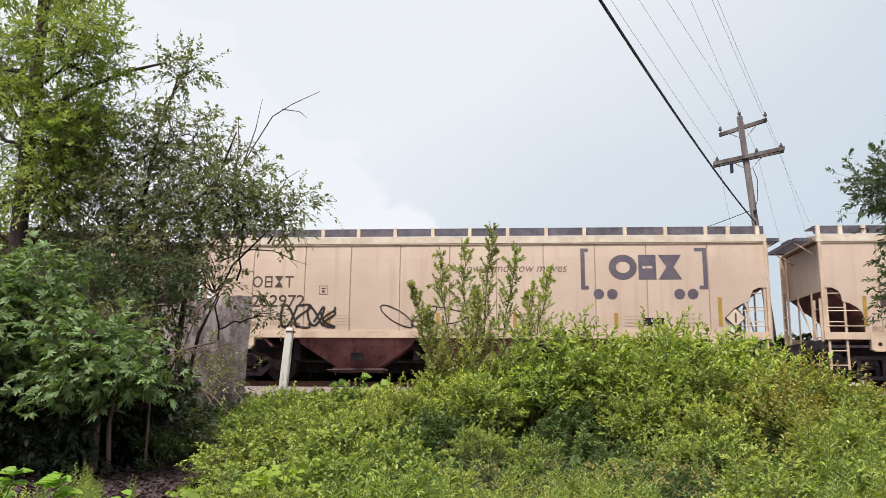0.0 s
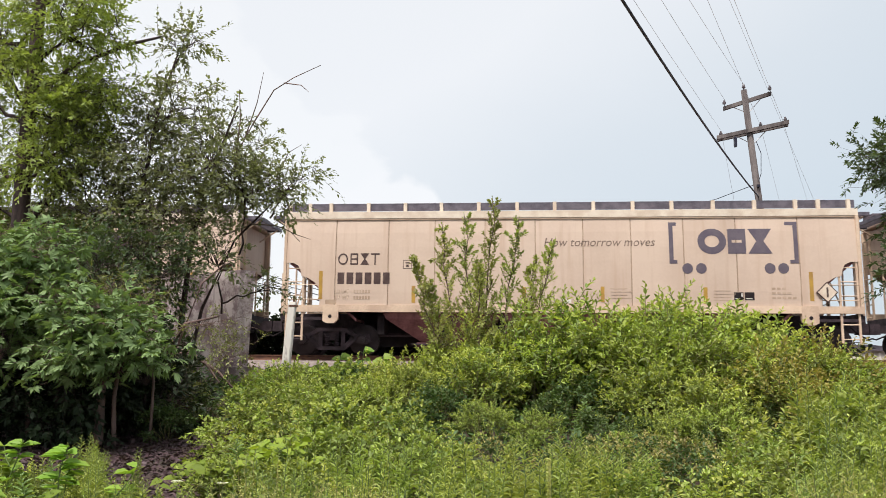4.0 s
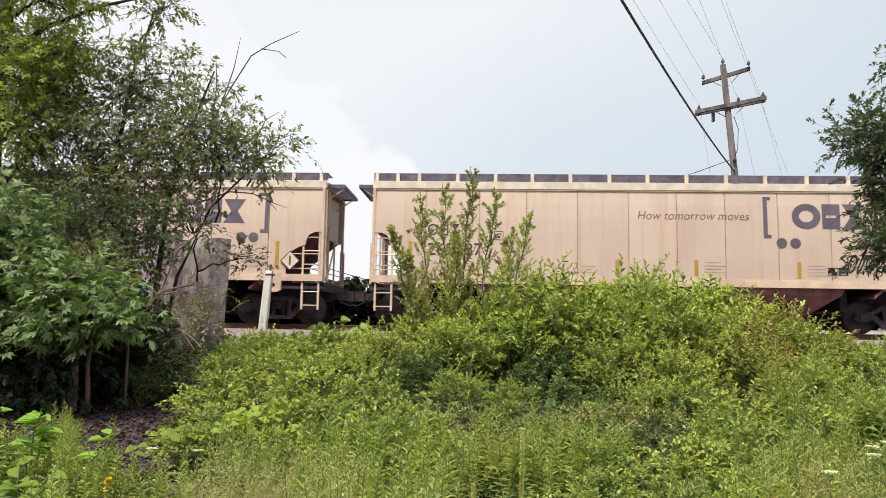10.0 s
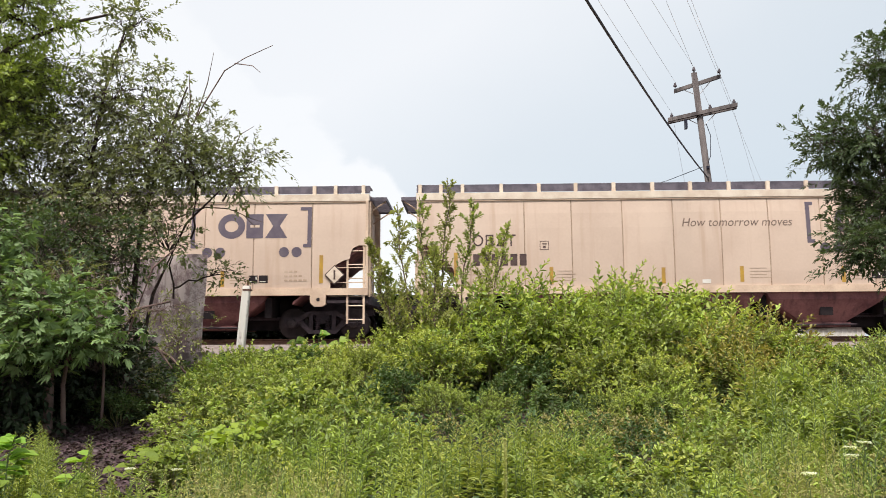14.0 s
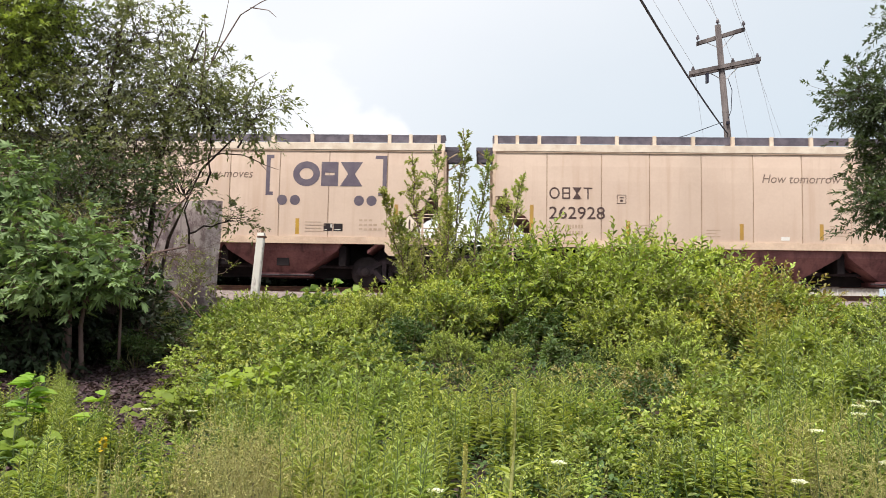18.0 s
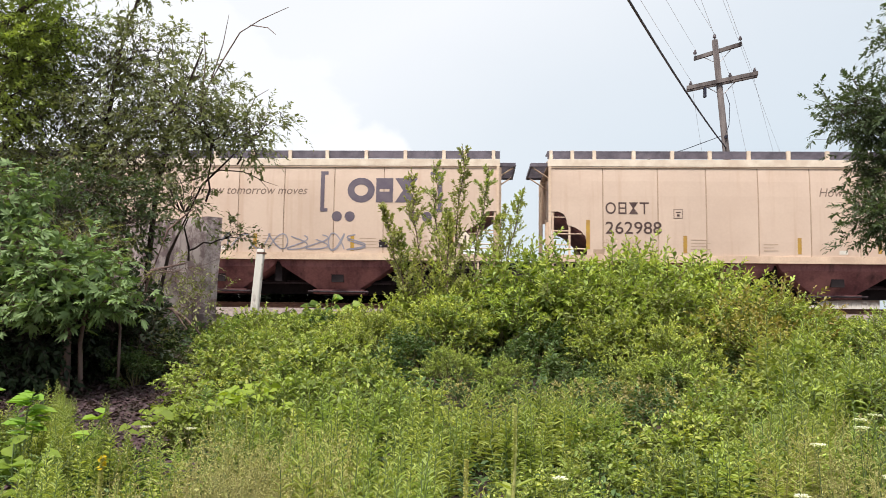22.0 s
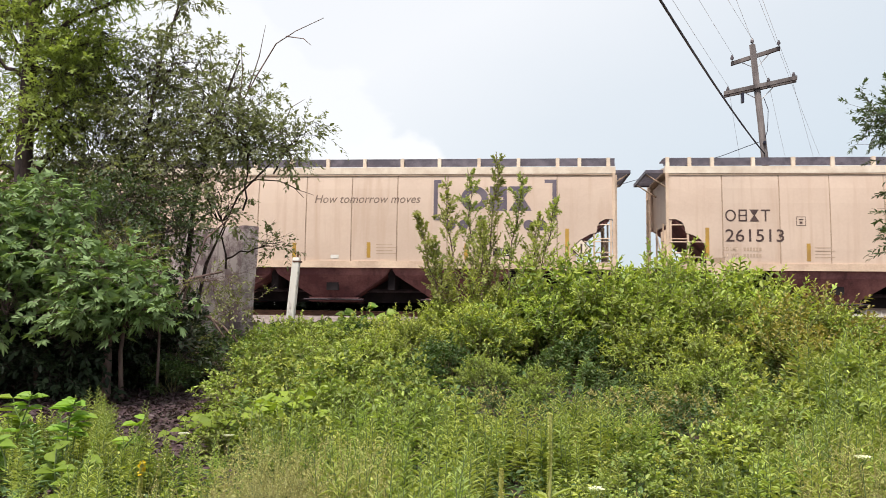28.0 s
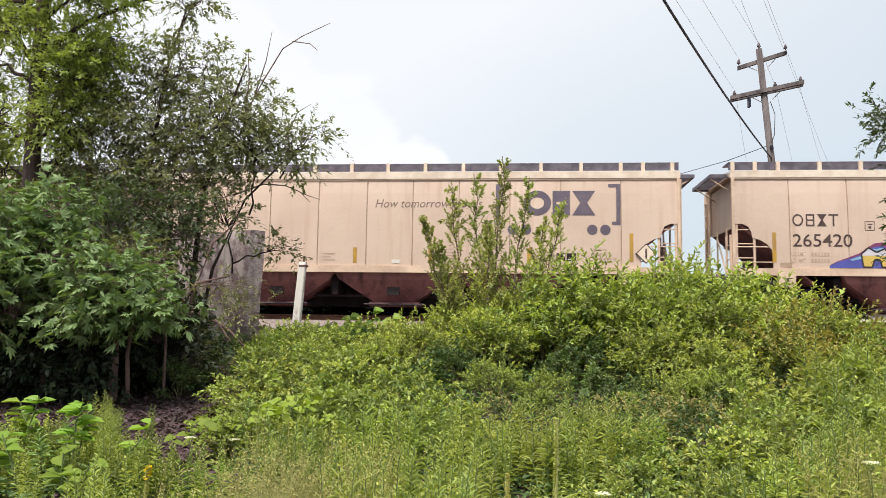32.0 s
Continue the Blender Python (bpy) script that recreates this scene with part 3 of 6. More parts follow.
    for u in (0.0, BODY):
        roof.v += [(u, y, z) for y, z in ((-1.47, 4.20), (-1.1, 4.27), (-0.5, 4.32), (0.5, 4.32), (1.1, 4.27), (1.47, 4.20), (1.47, 4.10), (-1.47, 4.10))]
    roof.f = [(i, i + 8, (i + 1) % 8 + 8, (i + 1) % 8) for i in range(8)] + [tuple(range(7, -1, -1)), tuple(range(8, 16))]
    part("roof", roof, PAINT, car)
    for i in range(6):
        u = 0.75 + i * 2.52
        hatch = part("hatch_cover", Build().prism([(-0.36, 4.32), (0.36, 4.32), (0.36, 4.40), (0.22, 4.46), (-0.22, 4.46), (-0.36, 4.40)], u, u + 2.44), GRATE, car,
                     "long dark roof hatch cover")
        me = hatch.data
        for v in me.vertices:
            v.co = (v.co.y, v.co.x, v.co.z)
        me.flip_normals()
    for side in (-1, 1):
        b = Build()
        y0, y1 = side * 0.72, side * 1.36
        for k in range(8):
            y = y0 + (y1 - y0) * k / 7
            b.box(-0.02, y - 0.014, 4.485, BODY + 0.02, y + 0.014, 4.52)
        for i in range(110):
            u = i * BODY / 109
            b.box(u - 0.008, min(y0, y1), 4.492, u + 0.008, max(y0, y1), 4.512)
        b.box(-0.02, y1 - 0.012, 4.29, BODY + 0.02, y1 + 0.012, 4.485)
        if side > 0:
            for u in BRACKETS:
                b.box(u - 0.065, 1.372, 4.236, u + 0.065, 1.46, 4.52)
        part("roof_walkway", b, GRATE, car, "dark steel grating walkway along the roof edge")
        for u in BRACKETS if side < 0 else ():
            y = sorted((side * 1.37, side * 1.46))
            b = Build().prism([(y[0], 4.236), (y[1], 4.236), (y[1], 4.52), (y[0], 4.52)], u - 0.05, u + 0.05)
            b.v = [(p[1], p[0], p[2]) for p in b.v]
            b.f = [tuple(reversed(f)) for f in b.f]
            part("walkway_bracket", b, PAINT_TOP, car)
    part("centre_sill", Build().box(0.0, -0.24, 0.70, BODY, 0.24, 1.28), STEEL, car)
    for i in range(3):
        u0 = 2.96 + i * 3.52
        u1 = u0 + 3.50
        m = (u0 + u1) / 2
        b = Build()
        for z, w, h in ((1.27, 1.53, 1.75), (1.05, 1.50, 1.62), (0.40, 1.12, 0.62)):
            b.v += [(m - h, -w, z), (m + h, -w, z), (m + h, w, z), (m - h, w, z)]
        b.f = [(0, 3, 2, 1), (8, 9, 10, 11)] + [(k * 4 + j, k * 4 + (j + 1) % 4, k * 4 + 4 + (j + 1) % 4, k * 4 + 4 + j) for k in (0, 1) for j in range(4)]
        b.f = [tuple(reversed(f)) for f in b.f]
        bay = part("hopper_bay", b, BAY, car, "dusty maroon hopper bay narrowing downwards")
        part("outlet_gate", Build().box(m - 0.75, -1.16, 0.27, m + 0.75, 1.16, 0.40), BAY, bay)
        part("gate_rod", Build().tube([(m - 0.9, -1.2, 0.33), (m + 0.9, -1.2, 0.33)], 0.03, 6), STEEL, bay)
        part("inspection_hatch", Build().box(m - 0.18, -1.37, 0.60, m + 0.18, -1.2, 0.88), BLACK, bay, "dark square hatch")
    # added beams and a sheet in black stand in for shade between the bays
    for u in (2.9, 6.46, 9.98, 13.5):
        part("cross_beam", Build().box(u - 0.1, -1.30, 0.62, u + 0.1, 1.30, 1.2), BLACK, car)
    part("sill_web", Build().box(2.25, -0.30, 0.27, BODY - 2.25, -0.26, 1.26), BLACK, car, "black sheet standing in for the shade under the car")
    part("brake_pipe", Build().tube([(0.3, -0.6, 0.62), (BODY - 0.3, -0.6, 0.62)], 0.06, 6), STEEL, car)
    # marks on the near side
    for u, z0, z1 in ((1.13, 1.62, 2.46), (3.89, 1.52, 2.02), (9.33, 1.55, 2.0), (12.2, 1.52, 1.98), (15.10, 1.60, 2.42), (7.1, 1.52, 1.98)):
        part("reflector", on_side(tall(-0.055, 0, 0.055, z1 - z0), u, z0), OCHRE, car)
    for u, z, w, n in ((4.05, 1.62, 0.55, 4), (9.55, 1.66, 0.6, 4), (12.42, 1.6, 0.6, 4), (6.1, 1.6, 0.4, 3)):
        part("print_block", on_side([rect(0, k * 0.09, w - 0.12 * (k % 2), k * 0.09 + 0.022) for k in range(n)], u, z), FAINT, car)
    frame_box = [rect(-0.13, -0.13, 0.13, -0.115), rect(-0.13, 0.115, 0.13, 0.13), rect(-0.13, -0.115, -0.115, 0.115), rect(0.115, -0.115, 0.13, 0.115),
                 rect(-0.06, 0.03, 0.07, 0.06), rect(-0.04, -0.07, 0.04, -0.01)]
    board = part("placard_board", Build().prism([(15.50, 1.55), (15.79, 1.84), (15.50, 2.13), (15.21, 1.84)], -1.645, -1.602), LETTER, car, "diamond-shaped placard board")
    part("board_face", Build().prism([(15.50, 1.585), (15.755, 1.84), (15.50, 2.095), (15.245, 1.84)], -1.652, -1.646), PAINT_TOP, board, "pale face of the board")
    part("board_mark", Build().prism([(15.475, 1.70), (15.525, 1.70), (15.525, 1.98), (15.475, 1.98)], -1.658, -1.653), LETTER, board)
    part("stencil_box", on_side(frame_box, 3.70, 2.65), LETTER, car)
    for words, z in (("LD LMT", 1.80), ("LT  WT", 1.62)):
        me = text_mesh(words, 0.155, FAINT, 0.0, 1.0, 0.003)
        wide = max(v.co.x for v in me.vertices)
        for v in me.vertices:
            v.co = (1.58 + v.co.x * 0.40 / wide, -bulge(1.7) - 0.006, z + v.co.z)
        part("weight_lettering", me, FAINT, car, "small faded stencilled words")
        part("small_print", on_side([rect(0.085 * k, 0, 0.085 * k + 0.06, 0.10) for k in range(6)], 2.12, z), FAINT, car)
    part("small_print", on_side([rect(0.02 + 0.14 * k, 0.13 * r, 0.02 + 0.14 * k + 0.10, 0.13 * r + 0.055) for r in range(3) for k in range(5 - r)], 14.0, 1.66), FAINT, car)
    part("data_plate", on_side([rect(0, 0, 0.26, 0.22), rect(0.29, 0, 0.56, 0.22)], 12.98, 1.62), BLACK, car, "black stencilled data panel")
    part("data_plate", on_side([rect(0.03, 0.03, 0.10, 0.05), rect(0.32, 0.03, 0.50, 0.05), rect(0.20, 0.10, 0.24, 0.19)], 12.98, 1.62, 0.008), WHITE, car)
    part("placard_holder", on_side([rect(0, 0, 0.24, 0.11)], 8.2, 1.52, 0.006), WHITE, car)
    part("name_plate", on_side([rect(0, 0, 0.32, 0.13)], 1.28, 1.48, 0.006), SEAM, car)
    for ob in car.children:
        if ob.name.split(".")[0] in ("print_block", "small_print", "data_plate", "end_walkway"):
            tagged(ob, kind="stuff")
    return car


CAR_NUMBERS = {0: "262972", 1: "262602", 2: "262903", 3: "262385", 5: "261325", 6: "262098", 7: "261777", 8: "262957", 9: "265436", 10: "262087", 11: "261125",
               13: "261845", 16: "261880", 17: "262077", 18: "262928", 19: "262688", 20: "262968", 21: "261497", 22: "262988", 23: "261321", 24: "262653",
               27: "262817", 28: "261513", 29: "262971", 30: "262952", 31: "261304", 32: "265420"}
FIRST, LAST = -1, 34
CARS = {}


def block_marks():
    """Four plain line shapes: ring, barred box, hourglass and tee."""
    return (ring(0.15, 0.17, 0.15, 0.17, 0.105, 0.125, 22),
            [rect(0.37, 0, 0.60, 0.045), rect(0.37, 0.15, 0.60, 0.19), rect(0.37, 0.295, 0.60, 0.34), rect(0.37, 0.045, 0.41, 0.15), rect(0.56, 0.045, 0.60, 0.15), rect(0.37, 0.19, 0.41, 0.295), rect(0.56, 0.19, 0.60, 0.295)],
            [[(0.67, 0), (0.93, 0), (0.82, 0.17), (0.78, 0.17)], [(0.78, 0.17), (0.82, 0.17), (0.93, 0.34), (0.67, 0.34)]],
            [rect(0.98, 0.295, 1.24, 0.34), rect(1.088, 0, 1.132, 0.295)])


def emblem(car, framed):
    """Three plain heavy shapes, with square brackets and dots or with a bar beneath."""
    c = ring(0.40, 0.36, 0.40, 0.37, 0.20, 0.17, 28)
    s = [rect(0.84, 0.0, 1.34, 0.32), rect(0.84, 0.40, 1.34, 0.72), rect(0.84, 0.32, 0.95, 0.40), rect(1.23, 0.32, 1.34, 0.40)]
    x = [[(1.40, 0), (2.06, 0), (1.83, 0.36), (1.63, 0.36)], [(1.63, 0.36), (1.83, 0.36), (2.06, 0.72), (1.40, 0.72)]]
    if framed:
        part("emblem", on_side(c + s + x, 12.03, 2.94, 0.005), NAVY, car, "faded navy block emblem")
        for a, b, d in ((11.23, 11.35, 0.22), (14.68, 14.80, -0.22)):
            p = tall(0, 0, b - a, 1.2) + ([rect(b - a, 0, d, 0.10), rect(b - a, 1.10, d, 1.2)] if d > 0 else [rect(d + 0.1, 0, 0, 0.10), rect(d, 1.10, 0, 1.2)])
            part("bracket_mark", on_side(p, a, 2.66, 0.0055), NAVY, car)
        for u in (11.73, 12.11, 14.0, 14.37):
            part("dot_mark", on_side([disc(0, 0, 0.15)], u, 2.52, 0.005), NAVY, car)
        ob = part("slogan", text_mesh("How tomorrow moves", 0.36, FADED, 0.25, 1.0), FADED, car, "dark slanted lettering")
        xs = [v.co.x for v in ob.data.vertices]
        for v in ob.data.vertices:
            v.co = (7.68 + v.co.x * 3.16 / max(xs), -bulge(3.2 + v.co.z) - 0.005, 3.17 + v.co.z)
    else:
        part("emblem", on_side(c + s + x + [rect(0.0, -0.2, 2.1, -0.12)], 11.90, 2.94, 0.005), NAVY, car, "faded navy block emblem with a bar under it")


def scrawl(car, rng, x, z, w, h, mat, strokes, width=0.05, proud=0.008, label="spray-painted scrawl"):
    """Loose looping sprayed strokes."""
    b = Build()
    for k in range(strokes):
        cx = x + w * (k + 0.5) / strokes
        ph, fx, fz = rng.uniform(0, 6.3), rng.choice((1, 2, 2, 3)), rng.choice((1, 2, 3))
        px, pz = w / strokes * rng.uniform(0.45, 0.7), h * rng.uniform(0.35, 0.5)
        pts = []
        for i in range(28):
            a = ph + i / 27 * rng.uniform(4.5, 4.7)
            pts.append((cx + px * math.sin(fx * a) * 0.9, z + h / 2 + pz * math.cos(fz * a + ph)))
        for (x0, z0), (x1, z1) in zip(pts, pts[1:]):
            d = math.hypot(x1 - x0, z1 - z0) or 1
            nx, nz = -(z1 - z0) / d * width / 2, (x1 - x0) / d * width / 2
            q = len(b.v)
            for px_, pz_ in ((x0 + nx, z0 + nz), (x1 + nx, z1 + nz), (x1 - nx, z1 - nz), (x0 - nx, z0 - nz)):
                b.v.append((px_, -bulge(pz_) - proud, pz_))
            b.f.append((q, q + 1, q + 2, q + 3))
    part("graffiti", b, mat, car, label)


def blob(rng, x, z, w, h, n=18, rough=0.08, power=0.7):
    """A rounded outline with a wavering edge."""
    out = []
    for i in range(n):
        t = 2 * math.pi * i / n
        r = 1 + rng.uniform(-rough, rough)
        cx, cz = math.cos(t), math.sin(t)
        out.append((x + w / 2 * r * math.copysign(abs(cx) ** power, cx), z + h / 2 * r * math.copysign(abs(cz) ** power, cz)))
    return out


def edge_of(outline, width):
    """The outline as a band of quads."""
    mx, mz = sum(p[0] for p in outline) / len(outline), sum(p[1] for p in outline) / len(outline)
    inner = []
    for x, z in outline:
        d = math.hypot(x - mx, z - mz) or 1
        inner.append((x - (x - mx) / d * width, z - (z - mz) / d * width))
    n = len(outline)
    return [[outline[i], outline[(i + 1) % n], inner[(i + 1) % n], inner[i]] for i in range(n)]


def bubbles(car, rng, x, z, w, h, count, fill, line):
    """A row of swollen sprayed shapes, filled pale and edged."""
    fills, lines = [], []
    for k in range(count):
        cw = w / count
        o = blob(rng, x + cw * (k + 0.5), z + h * rng.uniform(0.44, 0.54), cw * 1.15, h * rng.uniform(0.75, 0.98))
        fills.append(o)
        lines += edge_of(o, 0.07)
        lines.append(rect(x + cw * (k + 0.45), z + h * 0.05, x + cw * (k + 0.45) + 0.04, z + h * rng.uniform(0.3, 0.6)))
    part("graffiti", on_side(fills, 0, 0, 0.007), fill, car, "pale fill of swollen sprayed shapes")
    part("graffiti", on_side(lines, 0, 0, 0.010), line, car, "violet outlines of swollen sprayed shapes")


def mural(car, rng, spray):
    """A long many-coloured sprayed piece along the lower half of a car: a purple and blue cloud behind angular cream and amber shapes."""
    sets = {n: [] for n in ("plum", "blue", "sky", "pale", "amber", "black")}
    top = []
    for k in range(63):
        x = 2.6 + k * 0.2
        rise = min(1.0, (x - 2.5) / 1.6) * min(1.0, (15.2 - x) / 1.0 + 0.15)
        top.append(1.50 + rise * (0.62 + 0.17 * math.sin(k * 0.42) + 0.12 * math.sin(k * 1.1 + 1) + rng.uniform(-0.05, 0.05)))
    for k in range(62):
        x0, x1 = 2.6 + k * 0.2, 2.8 + k * 0.2
        a, b = top[k], top[k + 1]
        for lo, hi, name in ((0.0, 0.45, "blue"), (0.45, 0.86, "blue"), (0.86, 1.0, "plum")):
            sets[name].append([(x0, 1.47 + (a - 1.47) * lo), (x1, 1.47 + (b - 1.47) * lo), (x1, 1.47 + (b - 1.47) * hi), (x0, 1.47 + (a - 1.47) * hi)])
        if rng.random() < 0.45:
            sets["sky"].append([(x0, 1.47 + (a - 1.47) * 0.60), (x1 + 0.12, 1.47 + (b - 1.47) * 0.68), (x1, 1.47 + (b - 1.47) * 0.80), (x0 - 0.05, 1.47 + (a - 1.47) * 0.72)])
    x = 3.5
    while x < 14.6:
        w = rng.uniform(0.55, 0.95)
        tilt = rng.uniform(-0.12, 0.16)
        h = rng.uniform(0.48, 0.62)
        o = [(x, 1.50), (x + w * 0.32, 1.50), (x + w * 0.42, 1.50 + h * 0.42), (x + w * 0.62, 1.50 + h * 0.40), (x + w * 0.70, 1.50), (x + w, 1.50), (x + w + tilt, 1.50 + h * 0.7),
             (x + w * 0.8 + tilt, 1.50 + h), (x + w * 0.5 + tilt, 1.50 + h * 0.8), (x + w * 0.2 + tilt, 1.50 + h * 1.05), (x - 0.05 + tilt, 1.50 + h * 0.7)]
        if rng.random() < 0.5:
            o = [(px, 3.0 + h - pz) for px, pz in reversed(o)]
        sets["pale"].append(o)
        cut = 1.50 + h * 0.62
        sets["amber"].append([(px + (0.0 if pz < cut else -0.02), min(pz, cut)) for px, pz in o])
        for p, q in zip(o, o[1:] + o[:1]):
            d = math.hypot(q[0] - p[0], q[1] - p[1]) or 1
            nx, nz = -(q[1] - p[1]) / d * 0.022, (q[0] - p[0]) / d * 0.022
            sets["black"].append([(p[0] + nx, p[1] + nz), (q[0] + nx, q[1] + nz), (q[0] - nx, q[1] - nz), (p[0] - nx, p[1] - nz)])
        x += w + rng.uniform(-0.04, 0.10)
    for k, name in enumerate(sets):
        part("graffiti", on_side(sets[name], 0, 0, 0.0065 + 0.002 * k), spray[name], car, "large blue, amber and purple spray-painted lettering")


def make_train():
    bare = make_car()
    framed = copy_thing(bare, pose(0, 0, 0))
    emblem(framed, True)
    emblem(bare, False)
    used = {id(framed): False, id(bare): False}
    for i in range(FIRST, LAST + 1):
        number = CAR_NUMBERS.get(i, "")
        base = bare if number.startswith("265") else framed
        at = pose(-PITCH * i, TRACK_Y, RAIL_Z)
        if used[id(base)]:
            car = copy_thing(base, at)
        else:
            car, used[id(base)] = base, True
            car.matrix_basis = at
        CARS[i] = car
    for i, car in CARS.items():
        u, z = (1.55, 2.16) if i < 4 else (1.63, 2.07)
        for shape in block_marks():
            part("block_mark", on_side(shape, u, z + 0.57, 0.005), LETTER, car, "dark plain block mark")
        number = CAR_NUMBERS.get(i, "")
        if number:
            me = text_mesh(number, 0.50, LETTER, 0.0, 1.0, 0.003)
            xs = max(v.co.x for v in me.vertices)
            for v in me.vertices:
                v.co = (u + v.co.x * 1.60 / xs, -bulge(2.2) - 0.006, z + v.co.z)
            part("car_number", me, LETTER, car, "dark stencilled numerals")
        else:
            part("car_number", on_side([rect(k * 0.27, 0, k * 0.27 + 0.2, 0.34) for k in range(6)], u, z, 0.005), LETTER, car, "dark bars of lettering")
    rng = random.Random(5)
    spray = {n: material("spray_" + n, c, tuple(x * 0.8 for x in c), rough=0.45) for n, c in
             (("black", (0.04, 0.03, 0.03)), ("violet", (0.22, 0.17, 0.42)), ("grey", (0.30, 0.29, 0.34)), ("blue", (0.09, 0.10, 0.38)), ("amber", (0.66, 0.47, 0.12)),
              ("red", (0.40, 0.07, 0.05)), ("green", (0.16, 0.19, 0.11)), ("pale", (0.62, 0.60, 0.66)), ("plum", (0.20, 0.05, 0.13)), ("sky", (0.25, 0.45, 0.62)))}
    scrawl(CARS[0], rng, 2.5, 1.5, 1.6, 0.75, spray["black"], 4, 0.07)
    scrawl(CARS[0], rng, 5.5, 1.5, 2.4, 0.75, spray["black"], 3, 0.03)
    scrawl(CARS[6], rng, 11.0, 1.6, 0.7, 0.5, spray["red"], 2, 0.05)
    bubbles(CARS[9], rng, 4.3, 1.47, 5.2, 0.80, 10, spray["pale"], spray["violet"])
    scrawl(CARS[9], rng, 9.6, 1.6, 1.2, 0.6, spray["black"], 4, 0.03)
    scrawl(CARS[10], rng, 13.3, 1.68, 1.7, 0.55, spray["black"], 7, 0.045)
    scrawl(CARS[12], rng, 12.4, 1.55, 1.4, 0.7, spray["green"], 4, 0.05)
    scrawl(CARS[12], rng, 8.6, 1.6, 1.3, 0.6, spray["green"], 5, 0.05)
    scrawl(CARS[20], rng, 13.4, 1.6, 0.5, 0.7, spray["black"], 3, 0.03)
    scrawl(CARS[21], rng, 5.4, 1.5, 2.8, 0.7, spray["amber"], 6, 0.06)
    scrawl(CARS[21], rng, 5.45, 1.5, 2.7, 0.7, spray["black"], 5, 0.022)
    scrawl(CARS[23], rng, 1.4, 1.5, 2.6, 0.7, spray["grey"], 5, 0.07)
    scrawl(CARS[23], rng, 4.6, 1.6, 2.8, 0.6, spray["grey"], 4, 0.05)
    scrawl(CARS[24], rng, 13.5, 1.5, 1.4, 0.8, spray["black"], 4, 0.08)
    scrawl(CARS[23], rng, 8.0, 1.5, 4.6, 0.55, spray["grey"], 8, 0.035)
    mural(CARS[32], rng, spray)


make_train()

# ---------------------------------------------------------------- concrete, post and pole


def make_abutment():
    ab = thing("concrete_abutment", "old stained grey concrete abutment with worn top beside the track", "abutment")
    rng = random.Random(3)
    b = Build()
    # leaning block, shaped to fit the camera's view: footprint corners low and high
    lo = [(-9.4, 18.9), (-6.08, 16.95), (-5.80, 17.15), (-6.75, 19.6), (-9.4, 21.0)]
    hi = [(-9.2, 19.1), (-5.98, 17.0), (-5.68, 17.15), (-6.62, 19.4), (-9.2, 20.8)]
    layers = ((0.6, 0.0), (1.6, 0.35), (2.4, 0.65), (3.0, 0.85), (3.58, 0.97), (3.70, 1.05))
    for z, s in layers:
        for (x0, y0), (x1, y1) in zip(lo, hi):
            b.v.append((x0 + (x1 - x0) * s + rng.uniform(-0.02, 0.02), y0 + (y1 - y0) * s + rng.uniform(-0.02, 0.02), z + (rng.uniform(-0.05, 0.03) if z > 3.3 else 0)))
    n = 5
    b.f = [(k * n + i, k * n + (i + 1) % n, (k + 1) * n + (i + 1) % n, (k + 1) * n + i) for k in range(len(layers) - 1) for i in range(n)]
    b.f.append(tuple(range((len(layers) - 1) * n, len(layers) * n)))
    part("block", b, CONCRETE, ab)
    b = Build().box(-6.1, 16.6, 0.9, -5.45, 17.1, 1.58)
    part("footing", b, CONCRETE, ab, "broken pale concrete footing")


make_abutment()


def make_post():
    post = thing("marker_post", "peeling white-painted timber post leaning beside the track", "post", (-5.46, 19.0, 1.3))
    b = Build()
    w, d = 0.095, 0.09
    for z, s in ((-0.3, 1.0), (0.3, 1.0), (1.2, 0.97), (1.80, 0.94), (1.86, 0.82)):
        lean = z * 0.075
        c = 0.02
        for x, y in ((-w + c, -d), (w - c, -d), (w, -d + c), (w, d - c), (w - c, d), (-w + c, d), (-w, d - c), (-w, -d + c)):
            b.v.append((x * s + lean, y * s, z))
    b.f = [(k * 8 + i, k * 8 + (i + 1) % 8, k * 8 + 8 + (i + 1) % 8, k * 8 + 8 + i) for k in range(4) for i in range(8)] + [tuple(range(32, 40))]
    part("timber", b, OLDPAINT, post)
    part("top_bolt", Build().box(0.14, -0.02, 1.85, 0.19, 0.02, 2.0), RUST, post)
    part("cap_band", Build().box(0.158 - 0.095, -0.09, 1.74, 0.158 + 0.095, 0.09, 1.78), RUST, post)


make_post()


